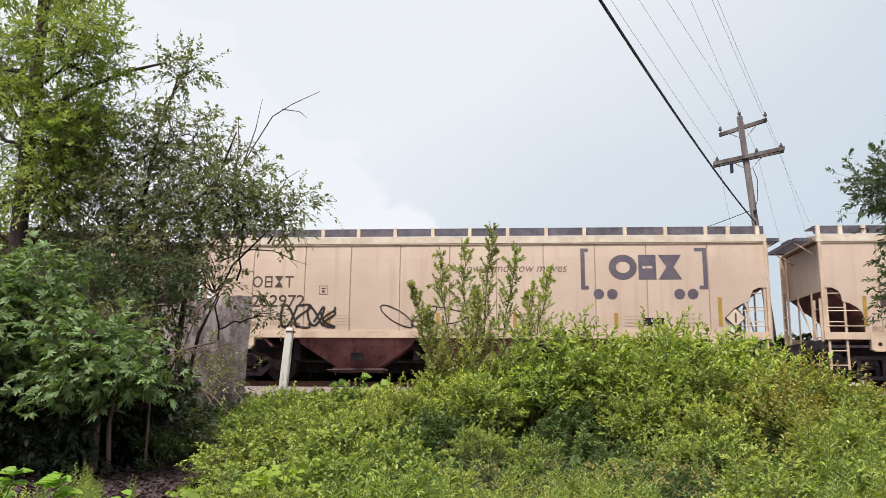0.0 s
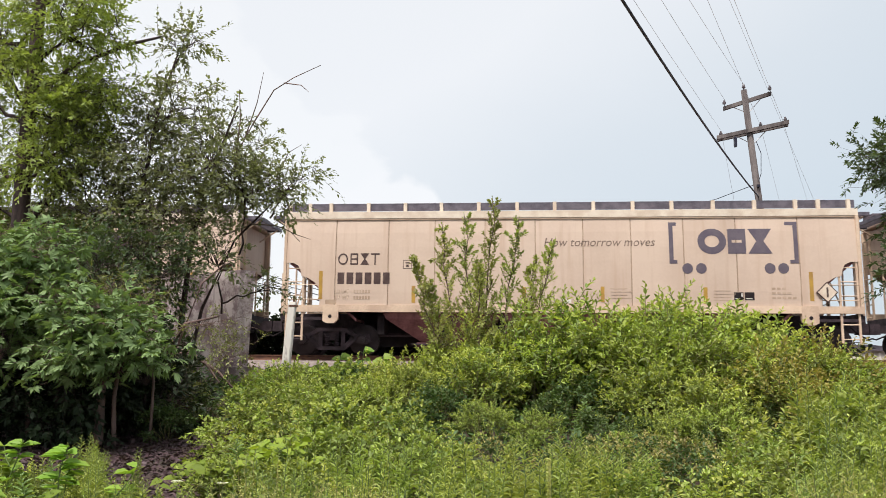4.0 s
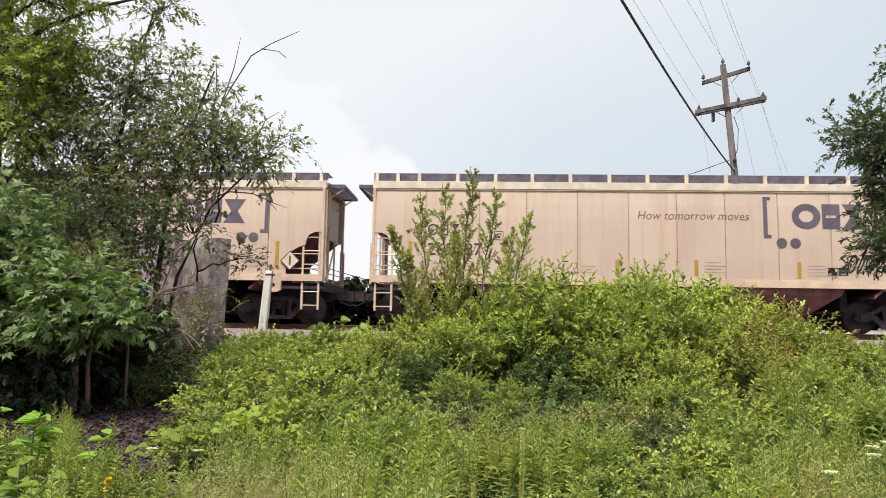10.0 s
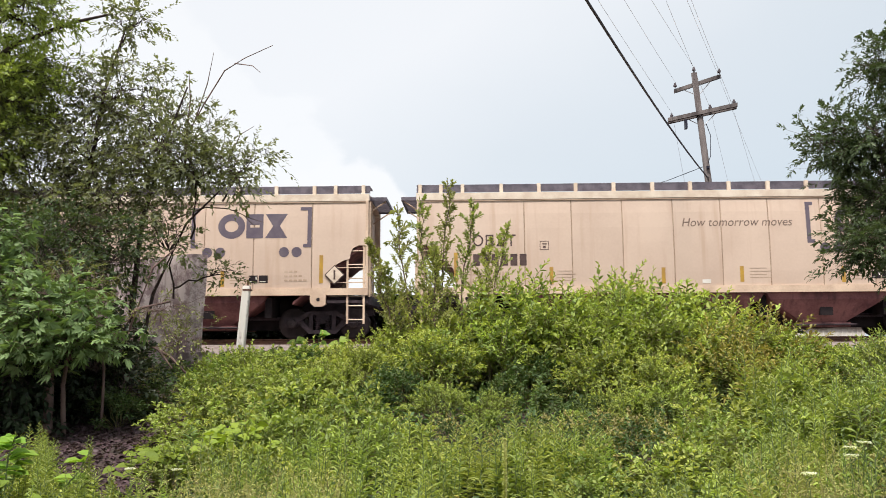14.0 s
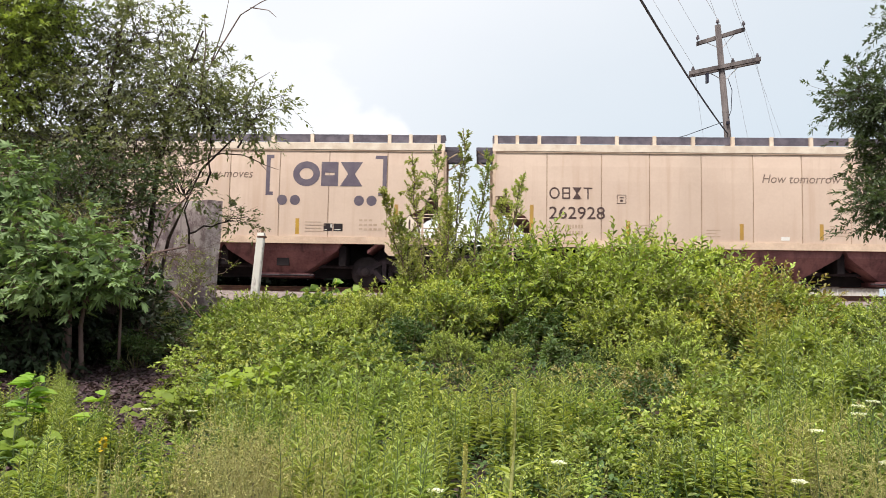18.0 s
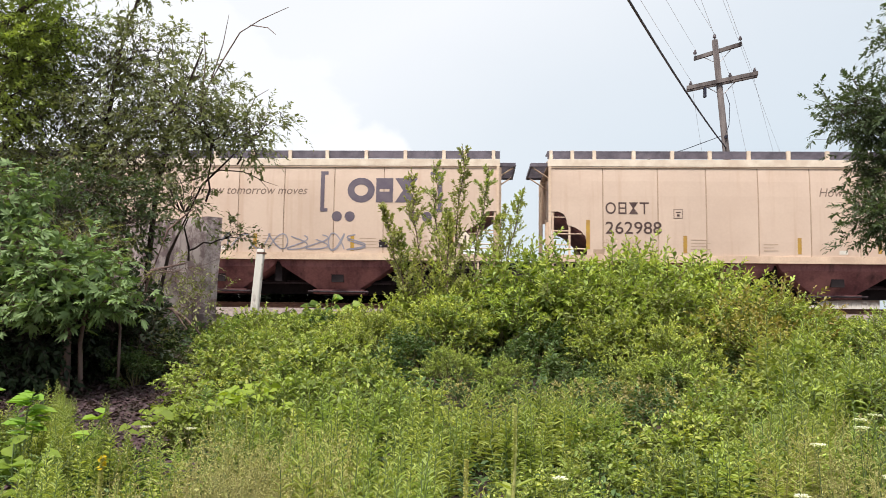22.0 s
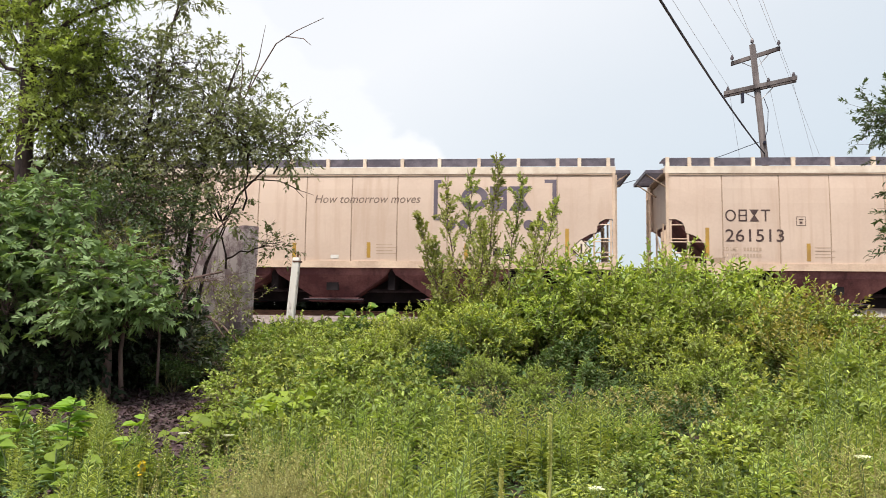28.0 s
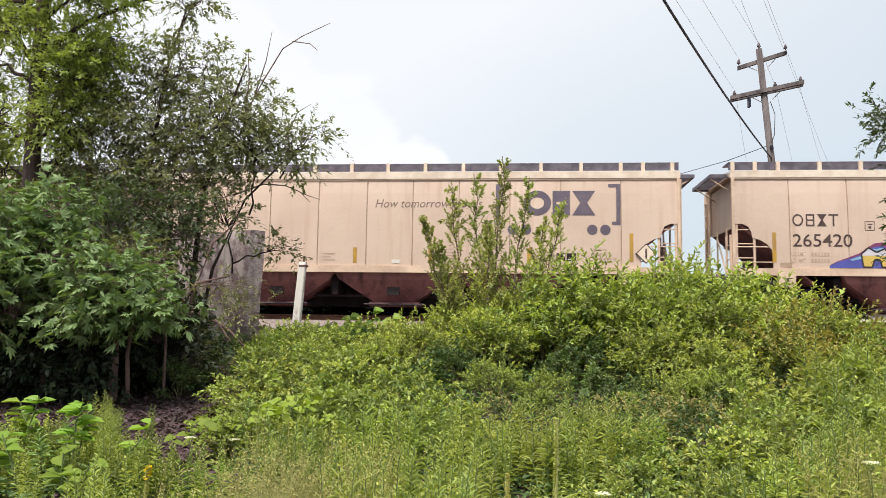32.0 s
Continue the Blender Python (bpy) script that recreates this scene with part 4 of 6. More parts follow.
def make_pole():
    pole = thing("utility_pole", "leaning grey timber utility pole with two crossarms", "utility pole", (0, 0, 0))
    top, foot = Vector((9.13, 31, 12.55)), Vector((10.15, 31, 0.2))
    part("shaft", Build().tube([foot, foot.lerp(top, 0.5), top], [0.165, 0.14, 0.115], 12), POLEWOOD, pole, smooth=True)
    arms = (((8.37, 31.25, 11.93), (10.10, 30.75, 12.36)), ((8.09, 31.3, 10.67), (10.66, 30.7, 11.08)))
    for a, c in arms:
        a, c = Vector(a), Vector(c)
        d = (c - a).normalized()
        n = d.cross(Vector((0, 0, 1))).normalized()
        for off in ((-0.16, 0.16) if a.z < 11 else (-0.15,)):
            b = Build()
            for p in (a, c):
                for y, z in ((-0.06, -0.075), (0.06, -0.075), (0.06, 0.075), (-0.06, 0.075)):
                    b.v.append(tuple(p + n * (y + off) + Vector((0, 0, z))))
            b.f = [(0, 1, 2, 3), (7, 6, 5, 4), (0, 4, 5, 1), (1, 5, 6, 2), (2, 6, 7, 3), (3, 7, 4, 0)]
            part("crossarm", b, POLEWOOD, pole)
        m = a.lerp(c, 0.5)
        for e in (-0.5, 0.5):
            b = Build().tube([m + d * e + n * -0.24 + Vector((0, 0, -0.07)), m + n * -0.2 + Vector((0.02, 0, -0.48))], 0.018, 5)
            part("brace", b, WIRE, pole)
        for f in (0.03, 0.97) if a.z > 11 else (0.06, 0.62, 0.96):
            p = a.lerp(c, f) + Vector((0, 0, 0.07))
            b = Build().tube([p, p + Vector((0, 0, 0.05)), p + Vector((0, 0, 0.06)), p + Vector((0, 0, 0.13)), p + Vector((0, 0, 0.14)), p + Vector((0, 0, 0.21))],
                             [0.02, 0.02, 0.07, 0.07, 0.045, 0.035], 8)
            part("insulator", b, GLASSY, pole)
    b = Build().tube([top, top + Vector((0, 0, 0.08)), top + Vector((0, 0, 0.1)), top + Vector((0, 0, 0.18)), top + Vector((0, 0, 0.26))], [0.03, 0.03, 0.075, 0.06, 0.03], 8)
    part("insulator", b, GLASSY, pole)
    p = Vector((9.45, 30.8, 9.9))
    part("ground_wire", Build().tube([p + Vector((0.0, 0, 0.5)), p + Vector((0.14, -0.05, 0)), p + Vector((0.1, -0.05, -0.8)), p + Vector((0.0, 0, -1.1))], 0.014, 5), CABLE, pole)
    part("cable_clamp", Build().box(9.40, 30.78, 8.60, 9.50, 30.90, 8.70), CABLE, pole)
    part("cable_clamp", Build().box(8.62, 30.7, 10.20, 8.70, 30.9, 10.58), CABLE, pole)


make_pole()
for z in (5.27, 5.0, 4.72):
    pts = [(-9.0 + x, 40.0, z - 0.28 * x) for x in (-7.0, 0.0, 7.0, z / 0.28 + 1.6)]
    tagged(new("guy_wire", Build().tube(pts, 0.02, 5).mesh("guy_wire", CABLE, True)), "dark guy wire slanting to the ground beyond the track", "overhead line", "guy wires beyond the track")


def span(name, a, through_point, reach, sag, radius, mat, label):
    """A line from a on the pole past a point, on to a far end, hanging a little."""
    a, q = Vector(a), Vector(through_point)
    d = (q - a) / (a.y - q.y)
    end = a + d * reach
    pts = []
    for k in range(41):
        f = k / 40
        p = a.lerp(end, f)
        p.z -= sag * 4 * f * (1 - f)
        pts.append(p)
    # keep the line on the given point
    f0 = (a.y - q.y) / reach
    rise = sag * 4 * f0 * (1 - f0) / f0
    for k, p in enumerate(pts):
        p.z += rise * k / 40
    ob = new(name, Build().tube(pts, radius, 6).mesh(name, mat, True))
    tagged(ob, label, "overhead line", "lines on the pole")


span("thick_cable", (9.5, 31, 8.25), (2.64, 14.5, 7.61), 50, 1.3, 0.029, CABLE, "thick black cable sagging from the pole overhead")
for a, q in (((8.2, 31, 10.9), (3.95, 20, 9.88)), ((8.42, 31, 12.1), (5.07, 22, 10.69)), ((9.13, 31, 12.8), (6.12, 23, 11.08)), ((9.7, 31, 11.1), (6.34, 23, 11.12)),
             ((10.05, 31, 12.55), (7.29, 24, 11.48)), ((10.55, 31, 11.3), (7.4, 24, 11.48))):
    span("overhead_wire", a, q, 46, 0.3, 0.0055, WIRE, "thin grey wire running overhead from the pole")
for a, e in (((9.7, 31, 11.1), (14.91, 45, 11.32)), ((10.55, 31, 11.3), (16.42, 45, 11.31)), ((10.05, 31, 12.55), (16.7, 45, 11.6)), ((8.2, 31, 10.9), (12.6, 45, 10.2))):
    a, e = Vector(a), Vector(e)
    pts = [a.lerp(a + (e - a) * 4, k / 20) - Vector((0, 0, 0.5 * 4 * (k / 20) * (1 - k / 20))) for k in range(21)]
    tagged(new("overhead_wire", Build().tube(pts, 0.0055, 5).mesh("overhead_wire", WIRE, True)), "thin grey wire running on from the pole", "overhead line", "lines on the pole")
tagged(new("service_wire", Build().tube([(9.4, 31, 8.75), (8.4, 33, 8.6), (5.0, 40, 8.6)], 0.014, 5).mesh("service_wire", CABLE, True)),
       "thin dark service wire leaving the pole", "overhead line", "lines on the pole")

# ---------------------------------------------------------------- plants


def twig_leaves(g, T, D, length, q, size, wide, lift_up=0.6, pair=True):
    """q leaves along each of many twigs. Returns what leaves() takes."""
    n = len(T)
    f = (np.arange(q) + 0.5) / q
    P = T[:, None, :] + D[:, None, :] * (length[:, None] * f[None, :])[:, :, None]
    side = unit(np.cross(D, np.array([[0, 0, 1.0]]) + g.normal(0, 0.2, (n, 3))))
    sg = np.where(np.arange(q) % 2 == 0, 1.0, -1.0)[None, :, None]
    W = side[:, None, :] * sg * 0.9 + D[:, None, :] * 0.6 + g.normal(0, 0.35, (n, q, 3))
    N = np.zeros((n, q, 3))
    N[..., 2] = lift_up
    N += g.normal(0, 0.45, (n, q, 3))
    L = size * g.uniform(0.6, 1.25, (n, q))
    return P.reshape(-1, 3), W.reshape(-1, 3), N.reshape(-1, 3), L.ravel(), (L * wide).ravel()


def spray_leaves(g, T, D, L, q, size, wide, droop=0.2, face=0.9):
    """Leaves set in a spiral round many arching shoots. Returns what leaves() takes, and how far along its shoot each leaf sits."""
    n = len(T)
    f = np.linspace(0.10, 1.0, q)[None, :, None]
    L = np.asarray(L)[:, None, None]
    P = T[:, None, :] + D[:, None, :] * L * f
    P[..., 2:] -= droop * L * f ** 2
    a = unit(np.cross(D, np.array([[0, 0, 1.0]]) + g.normal(0, 0.25, (n, 3))))[:, None, :]
    b = np.cross(D, a[:, 0])[:, None, :]
    w = (np.arange(q)[None, :] * 2.4 + g.uniform(0, 6.3, (n, 1)))[..., None]
    W = (a * np.cos(w) + 0.7 * b * np.sin(w)) * (1 - 0.55 * f) + D[:, None, :] * (0.35 + 0.6 * f) + g.normal(0, 0.16, (n, q, 3))
    N = D[:, None, :] * 0.35 + g.normal(0, 0.28, (n, q, 3))
    N[..., 2] += face
    S = size * np.interp(f[..., 0], (0, 0.45, 0.8, 1), (0.85, 1.1, 0.95, 0.6)) * g.uniform(0.75, 1.2, (n, q)) * g.uniform(0.85, 1.15, (n, 1))
    return (P.reshape(-1, 3), W.reshape(-1, 3), N.reshape(-1, 3), S.ravel(), (S * wide).ravel()), np.broadcast_to(f[..., 0], (n, q)).ravel()


def fan(P, D, N, L, W, count=5):
    """Turns each leaf into a hand of narrow leaflets."""
    D, N = unit(D), unit(N)
    S = np.cross(D, N)
    out = []
    for k in range(count):
        w = math.radians(-72 + 144 * k / (count - 1))
        s = 1.0 - 0.35 * abs(w) / 1.26
        out.append((P, D * math.cos(w) + S * math.sin(w), N, L * s, L * s * 0.34))
    return [np.concatenate(x) for x in zip(*out)]


def bend(g, a, b, k=6, wob=0.08, arch=0.0):
    a, b = np.asarray(a, float), np.asarray(b, float)
    s = np.linspace(0, 1, k)[:, None]
    pts = a + (b - a) * s
    ln = np.linalg.norm(b - a)
    pts[1:-1] += g.normal(0, wob * ln / 2, (k - 2, 3))
    pts[:, 2] += arch * ln * 4 * (s * (1 - s))[:, 0]
    return pts


def along(lines, g, count, lo=0.3):
    """Random places and ways along a list of polylines."""
    P, D = [], []
    for _ in range(count):
        pts = lines[g.integers(len(lines))]
        f = lo + (1 - lo) * g.random() ** 0.8
        x = f * (len(pts) - 1)
        i = min(int(x), len(pts) - 2)
        P.append(pts[i] + (pts[i + 1] - pts[i]) * (x - i))
        D.append(pts[i + 1] - pts[i])
    return np.array(P), unit(np.array(D))


def canopy(seed, height, spread, clumps, per, q, size, wide, young, old, shoot=0.36, leaders=6, low=-0.1, jitter=0.13, tip=0.62):
    """A shrub whose shoots stand in clumps over a dome, with hollows between: stems, older inner leaves darkened for
    shade, and pale young leaves at the tips, brightened for light.
    """
    g = np.random.default_rng(seed)
    u = unit(g.normal(0, 1, (clumps, 3)))
    u[:, 2] = low + (1 - low) * np.abs(u[:, 2])
    u = unit(u)
    C = u * g.uniform(0.62, 1.0, (clumps, 1)) * np.array([spread, spread, 0.72 * height]) + np.array([0, 0, 0.22 * height])
    stems = []
    for c in C:
        foot = c * np.array([0.12, 0.12, 0])
        p = bend(g, foot, c, 5, 0.05, 0.06)
        stems.append((p, 0.008 + 0.005 * height, 0.004))
    k = np.repeat(np.arange(clumps), per)
    T = C[k] + g.normal(0, jitter * height, (len(k), 3)) * np.array([1, 1, 0.7])
    D = unit(u[k] * 0.6 + g.normal(0, 0.33, T.shape) + np.array([0, 0, 0.45]))
    L = shoot * height * g.uniform(0.6, 1.3, len(k))
    # a few longer shoots stand up out of the top
    top = np.argsort(-C[:, 2])[:max(1, clumps // 3)]
    kk = g.choice(top, leaders)
    TL, DL = C[kk] + g.normal(0, 0.05, (leaders, 3)), unit(g.normal(0, 0.2, (leaders, 3)) + np.array([0, 0, 1.0]))
    T, D, L = np.concatenate([T, TL]), np.concatenate([D, DL]), np.concatenate([L, height * g.uniform(0.30, 0.5, leaders)])
    stems += [(np.stack([t, t + d * l * 0.55 - np.array([0, 0, 0.06 * l]), t + d * l - np.array([0, 0, 0.2 * l])]), 0.004, 0.002) for t, d, l in zip(T, D, L)]
    got, f = spray_leaves(g, T, D, L, q, size, wide)
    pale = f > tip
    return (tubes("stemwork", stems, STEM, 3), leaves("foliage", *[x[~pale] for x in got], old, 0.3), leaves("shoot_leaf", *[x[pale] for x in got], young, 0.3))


def plant(name, label, category, at, meshes, group="", turn=0.0, size=1.0):
    ob = thing(name, label, category, at, group)
    ob.rotation_euler = (0, 0, turn)
    ob.scale = (size,) * 3
    for me in meshes:
        tagged(part(me.name.split(".")[0], me, None, ob), kind="stuff")
    return ob


def tree(name, label, at, seed, trunk, blobs, leaf_mat, size, wide, radius, q=10, twig_len=0.4, bark=None, category="tree", twig_lift=0.1, palmate=False, clump=5):
    """A trunk of polylines, and limbs to each blob (root, centre, radii, limbs, twigs)."""
    g = np.random.default_rng(seed)
    bark = bark or BARK
    ob = thing(name, label, category, at)
    o = np.array(at)
    for t, r0, r1 in trunk:
        part("trunk", tubes("trunk", [(np.asarray(t, float) - o, r0, r1)], bark, 9), None, ob)
    sticks, sets = [], []
    for root, c, rad, limbs, twigs in blobs:
        root, c, rad = np.asarray(root, float) - o, np.asarray(c, float) - o, np.asarray(rad, float)
        hub = c - (c - root) * 0.25
        sticks.append((bend(g, root, hub, 6, 0.06, 0.05), radius, radius * 0.55))
        lines = []
        for _ in range(limbs):
            e = g.normal(0, 1, 3)
            e = e / np.linalg.norm(e) * g.uniform(0.6, 1.15)
            p = bend(g, hub, c + e * rad, 6, 0.10, 0.03)
            lines.append(p)
            sticks.append((p, radius * 0.45, 0.006))
        # side twigs fill the blob and grow from the nearest limb
        e = unit(g.normal(0, 1, (twigs, 3))) * (g.random((twigs, 1)) ** 0.42) * g.uniform(0.85, 1.2, (twigs, 1))
        # in clumps, with gaps of sky between them
        knots = max(4, twigs // clump)
        T = c + e[np.arange(twigs) % knots] * rad + g.normal(0, 0.17, (twigs, 3)) * np.array([1, 1, 0.6])
        nodes = np.concatenate([p[1:] for p in lines])
        near = nodes[np.argmin(((T[:, None, :] - nodes[None]) ** 2).sum(-1), axis=1)]
        sticks += [(np.stack([a_, (a_ + t) / 2 + g.normal(0, 0.03, 3), t]), 0.0035, 0.0022) for a_, t in zip(near, T)]
        D = unit(unit(T - near) * 0.5 + unit(T - c) * 0.4 + g.normal(0, 0.45, T.shape) + np.array([0, 0, twig_lift]))
        L = twig_len * g.uniform(0.5, 1.3, len(T))
        sticks += [(np.stack([t, t + d * l]), 0.003, 0.0015) for t, d, l in zip(T, D, L)]
        sets.append(fan(*twig_leaves(g, T, D, L, q, size, wide)) if palmate else spray_leaves(g, T, D, L, q, size, wide)[0])
    part("branchwork", tubes("branchwork", sticks, bark, 3), None, ob)
    part("crown", leaves("crown", *[np.concatenate(x) for x in zip(*sets)], leaf_mat), None, ob)
    return ob


# tall tree with yellow-green feathery leaves
tree("tall_tree", "tall tree with dark trunk and yellow-green feathery foliage", (-9.5, 14.2, 0.95), 11,
     [([(-9.36, 14.2, 0.9), (-9.33, 14.2, 3.3), (-9.30, 14.1, 5.5), (-9.28, 14.1, 7.7), (-9.2, 14.0, 10.5)], 0.19, 0.10),
      ([(-9.30, 14.2, 4.1), (-8.95, 14.2, 4.6), (-8.4, 14.2, 5.1), (-7.8, 14.1, 5.7)], 0.10, 0.035), ([(-9.28, 14.1, 6.7), (-8.4, 14.0, 7.3), (-7.4, 14.1, 7.75), (-6.7, 14.2, 7.95)], 0.06, 0.02)],
     [((-9.4, 14.1, 5.4), (-8.35, 13.7, 6.4), (0.75, 0.8, 0.55), 16, 330), ((-9.4, 14.1, 5.0), (-10.6, 14.6, 5.7), (0.9, 0.7, 0.9), 14, 300),
      ((-9.4, 14.1, 4.8), (-8.4, 13.6, 5.35), (0.75, 0.7, 0.42), 14, 260), ((-9.4, 14.1, 7.2), (-8.2, 13.7, 8.0), (1.1, 0.9, 0.6), 16, 380),
      ((-9.4, 14.1, 7.6), (-10.6, 14.7, 8.2), (1.0, 0.7, 0.9), 14, 300), ((-9.3, 14.0, 9.5), (-9.0, 13.8, 9.8), (1.9, 1.2, 0.9), 14, 420),
      ((-9.4, 14.1, 6.2), (-10.8, 14.4, 7.0), (1.0, 0.8, 0.8), 10, 240), ((-9.4, 14.1, 3.9), (-9.2, 14.9, 4.3), (1.0, 0.5, 0.6), 12, 240),
      ((-9.4, 14.0, 6.6), (-9.45, 13.4, 7.1), (0.5, 0.4, 0.22), 8, 90), ((-9.4, 14.1, 6.0), (-9.0, 15.0, 6.2), (0.9, 0.4, 0.9), 10, 240),
      ((-9.5, 14.2, 4.4), (-10.5, 14.8, 4.7), (0.9, 0.5, 0.7), 10, 240), ((-9.4, 14.1, 7.0), (-9.0, 15.0, 7.4), (1.0, 0.4, 0.7), 10, 220)],
     LEAF_YELLOW, 0.105, 0.40, 0.05, q=11, twig_len=0.42, clump=9)
# spreading multi-stemmed tree
tree("spreading_tree", "spreading multi-stemmed tree with grey-green leaves and bare dead twigs", (-6.4, 15.2, 1.1), 12,
     [([(-6.3, 15.2, 1.0), (-6.4, 15.0, 2.4), (-6.2, 14.8, 4.0), (-5.7, 14.6, 5.6), (-5.3, 14.5, 6.6)], 0.075, 0.015),
      ([(-6.4, 15.3, 1.0), (-6.9, 15.0, 2.8), (-7.3, 14.8, 4.6), (-7.0, 14.7, 6.6), (-6.6, 14.6, 7.8)], 0.08, 0.015),
      ([(-6.4, 15.2, 1.0), (-6.0, 15.0, 2.7), (-5.3, 14.7, 4.0), (-4.3, 14.5, 4.9)], 0.045, 0.010)],
     [((-7.2, 14.8, 4.3), (-7.1, 14.4, 5.4), (1.2, 0.8, 1.2), 18, 459), ((-6.0, 14.7, 4.8), (-5.7, 14.4, 5.6), (1.05, 0.8, 1.25), 20, 459),
      ((-5.2, 14.7, 3.7), (-5.0, 14.3, 5.05), (0.8, 0.8, 0.62), 18, 280), ((-4.6, 14.6, 4.4), (-4.15, 14.3, 4.95), (0.55, 0.6, 0.50), 14, 98),
      ((-6.4, 15.0, 2.6), (-6.45, 14.1, 4.2), (1.15, 0.8, 0.72), 20, 420), ((-6.9, 15.0, 2.9), (-8.0, 14.1, 4.6), (1.0, 0.8, 1.1), 18, 393),
      ((-6.9, 14.6, 6.9), (-6.35, 14.4, 7.95), (0.36, 0.4, 0.32), 8, 80), ((-7.1, 14.7, 6.0), (-6.6, 14.4, 6.5), (0.9, 0.6, 0.55), 14, 180),
      ((-5.6, 15.0, 2.6), (-5.5, 14.3, 3.75), (0.5, 0.6, 0.40), 14, 60), ((-6.9, 15.0, 2.9), (-7.2, 14.0, 3.3), (1.2, 0.7, 0.5), 14, 213),
      ((-7.2, 14.7, 5.2), (-8.0, 14.3, 6.3), (0.9, 0.7, 0.8), 14, 164), ((-5.6, 15.0, 2.8), (-4.75, 15.2, 3.12), (0.28, 0.2, 0.08), 6, 32)],
     LEAF_TREE, 0.092, 0.52, 0.024, q=8, twig_len=0.36, clump=4)


def dead_branch():
    ob = thing("dead_branch", "bare grey dead branch forking at its end", "branch", (-5.3, 14.5, 4.9))
    o = np.array((-5.3, 14.5, 4.9))
    L = [([(-5.3, 14.5, 4.9), (-5.25, 14.4, 5.6), (-4.9, 14.3, 6.2), (-4.5, 14.2, 6.8), (-4.1, 14.1, 7.0), (-3.55, 14.0, 7.2)], 0.02, 0.006),
         ([(-4.3, 14.15, 6.92), (-3.95, 14.1, 6.85), (-3.8, 14.1, 6.72)], 0.012, 0.005), ([(-5.25, 14.4, 5.6), (-5.2, 14.4, 6.3), (-5.25, 14.4, 6.9)], 0.02, 0.006),
         ([(-5.1, 14.4, 5.9), (-4.85, 14.3, 6.6), (-4.75, 14.3, 7.2)], 0.015, 0.004), ([(-4.5, 14.4, 5.0), (-4.2, 14.3, 5.6), (-3.95, 14.3, 5.75)], 0.012, 0.004),
         ([(-5.6, 14.8, 4.1), (-5.04, 15.0, 4.36), (-4.6, 15.0, 4.33), (-4.3, 15.0, 4.2), (-4.1, 15.0, 4.0)], 0.018, 0.005), ([(-4.5, 15.0, 4.3), (-4.2, 15.0, 4.15), (-3.9, 15.0, 4.05)], 0.010, 0.004)]
    part("limb", tubes("limb", [(np.asarray(p) - o, a, c) for p, a, c in L], TWIG, 5), None, ob)


dead_branch()
# low broad-leaved shrub trees at the edge of the clearing
tree("shrub_tree", "bushy shrub with drooping blue-green compound leaves and thin trunks", (-5.1, 10.0, 0.5), 13,
     [([(-5.28, 10.0, 0.4), (-5.22, 9.9, 1.2), (-5.2, 9.8, 2.2)], 0.075, 0.035), ([(-5.1, 10.1, 0.4), (-5.05, 9.9, 1.2), (-4.9, 9.8, 2.0)], 0.036, 0.02),
      ([(-4.72, 10.3, 0.4), (-4.68, 10.2, 1.4), (-4.75, 10.1, 2.0)], 0.022, 0.014), ([(-6.3, 10.2, 0.4), (-6.3, 10.0, 1.4), (-6.4, 9.8, 2.6)], 0.04, 0.025)],
     [((-5.1, 9.9, 1.6), (-5.05, 9.45, 2.12), (0.42, 0.4, 0.24), 16, 250), ((-4.95, 9.9, 1.5), (-4.72, 9.4, 1.82), (0.32, 0.35, 0.28), 14, 190),
      ((-5.2, 9.9, 1.4), (-5.35, 9.4, 1.75), (0.34, 0.35, 0.26), 12, 170), 
      ((-6.3, 10.0, 1.6), (-6.35, 9.5, 2.5), (0.5, 0.5, 0.36), 16, 250), ((-6.3, 10.0, 1.4), (-6.5, 9.3, 1.85), (0.5, 0.4, 0.32), 12, 190),
      ((-6.4, 9.9, 2.2), (-6.9, 9.6, 3.05), (0.6, 0.5, 0.4), 14, 240), 
      ((-5.3, 9.9, 1.8), (-5.75, 9.6, 2.45), (0.24, 0.3, 0.2), 8, 80), ((-6.3, 9.9, 2.2), (-6.0, 9.8, 3.05), (0.34, 0.3, 0.2), 8, 90)],
     LEAF_SHRUB, 0.135, 0.42, 0.018, q=3, twig_len=0.28, twig_lift=-0.15, category="shrub", palmate=True, bark=TWIG)
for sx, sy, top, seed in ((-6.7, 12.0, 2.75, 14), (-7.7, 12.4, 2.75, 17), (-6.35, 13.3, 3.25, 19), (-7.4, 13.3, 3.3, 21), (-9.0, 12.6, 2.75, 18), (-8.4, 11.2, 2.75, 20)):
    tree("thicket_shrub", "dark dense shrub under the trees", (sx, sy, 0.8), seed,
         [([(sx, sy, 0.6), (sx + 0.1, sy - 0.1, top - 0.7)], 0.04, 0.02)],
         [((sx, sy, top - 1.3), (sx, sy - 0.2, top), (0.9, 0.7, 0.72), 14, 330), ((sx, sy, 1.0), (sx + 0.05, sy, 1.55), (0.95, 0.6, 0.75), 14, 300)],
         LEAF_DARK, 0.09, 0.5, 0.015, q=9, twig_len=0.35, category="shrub")
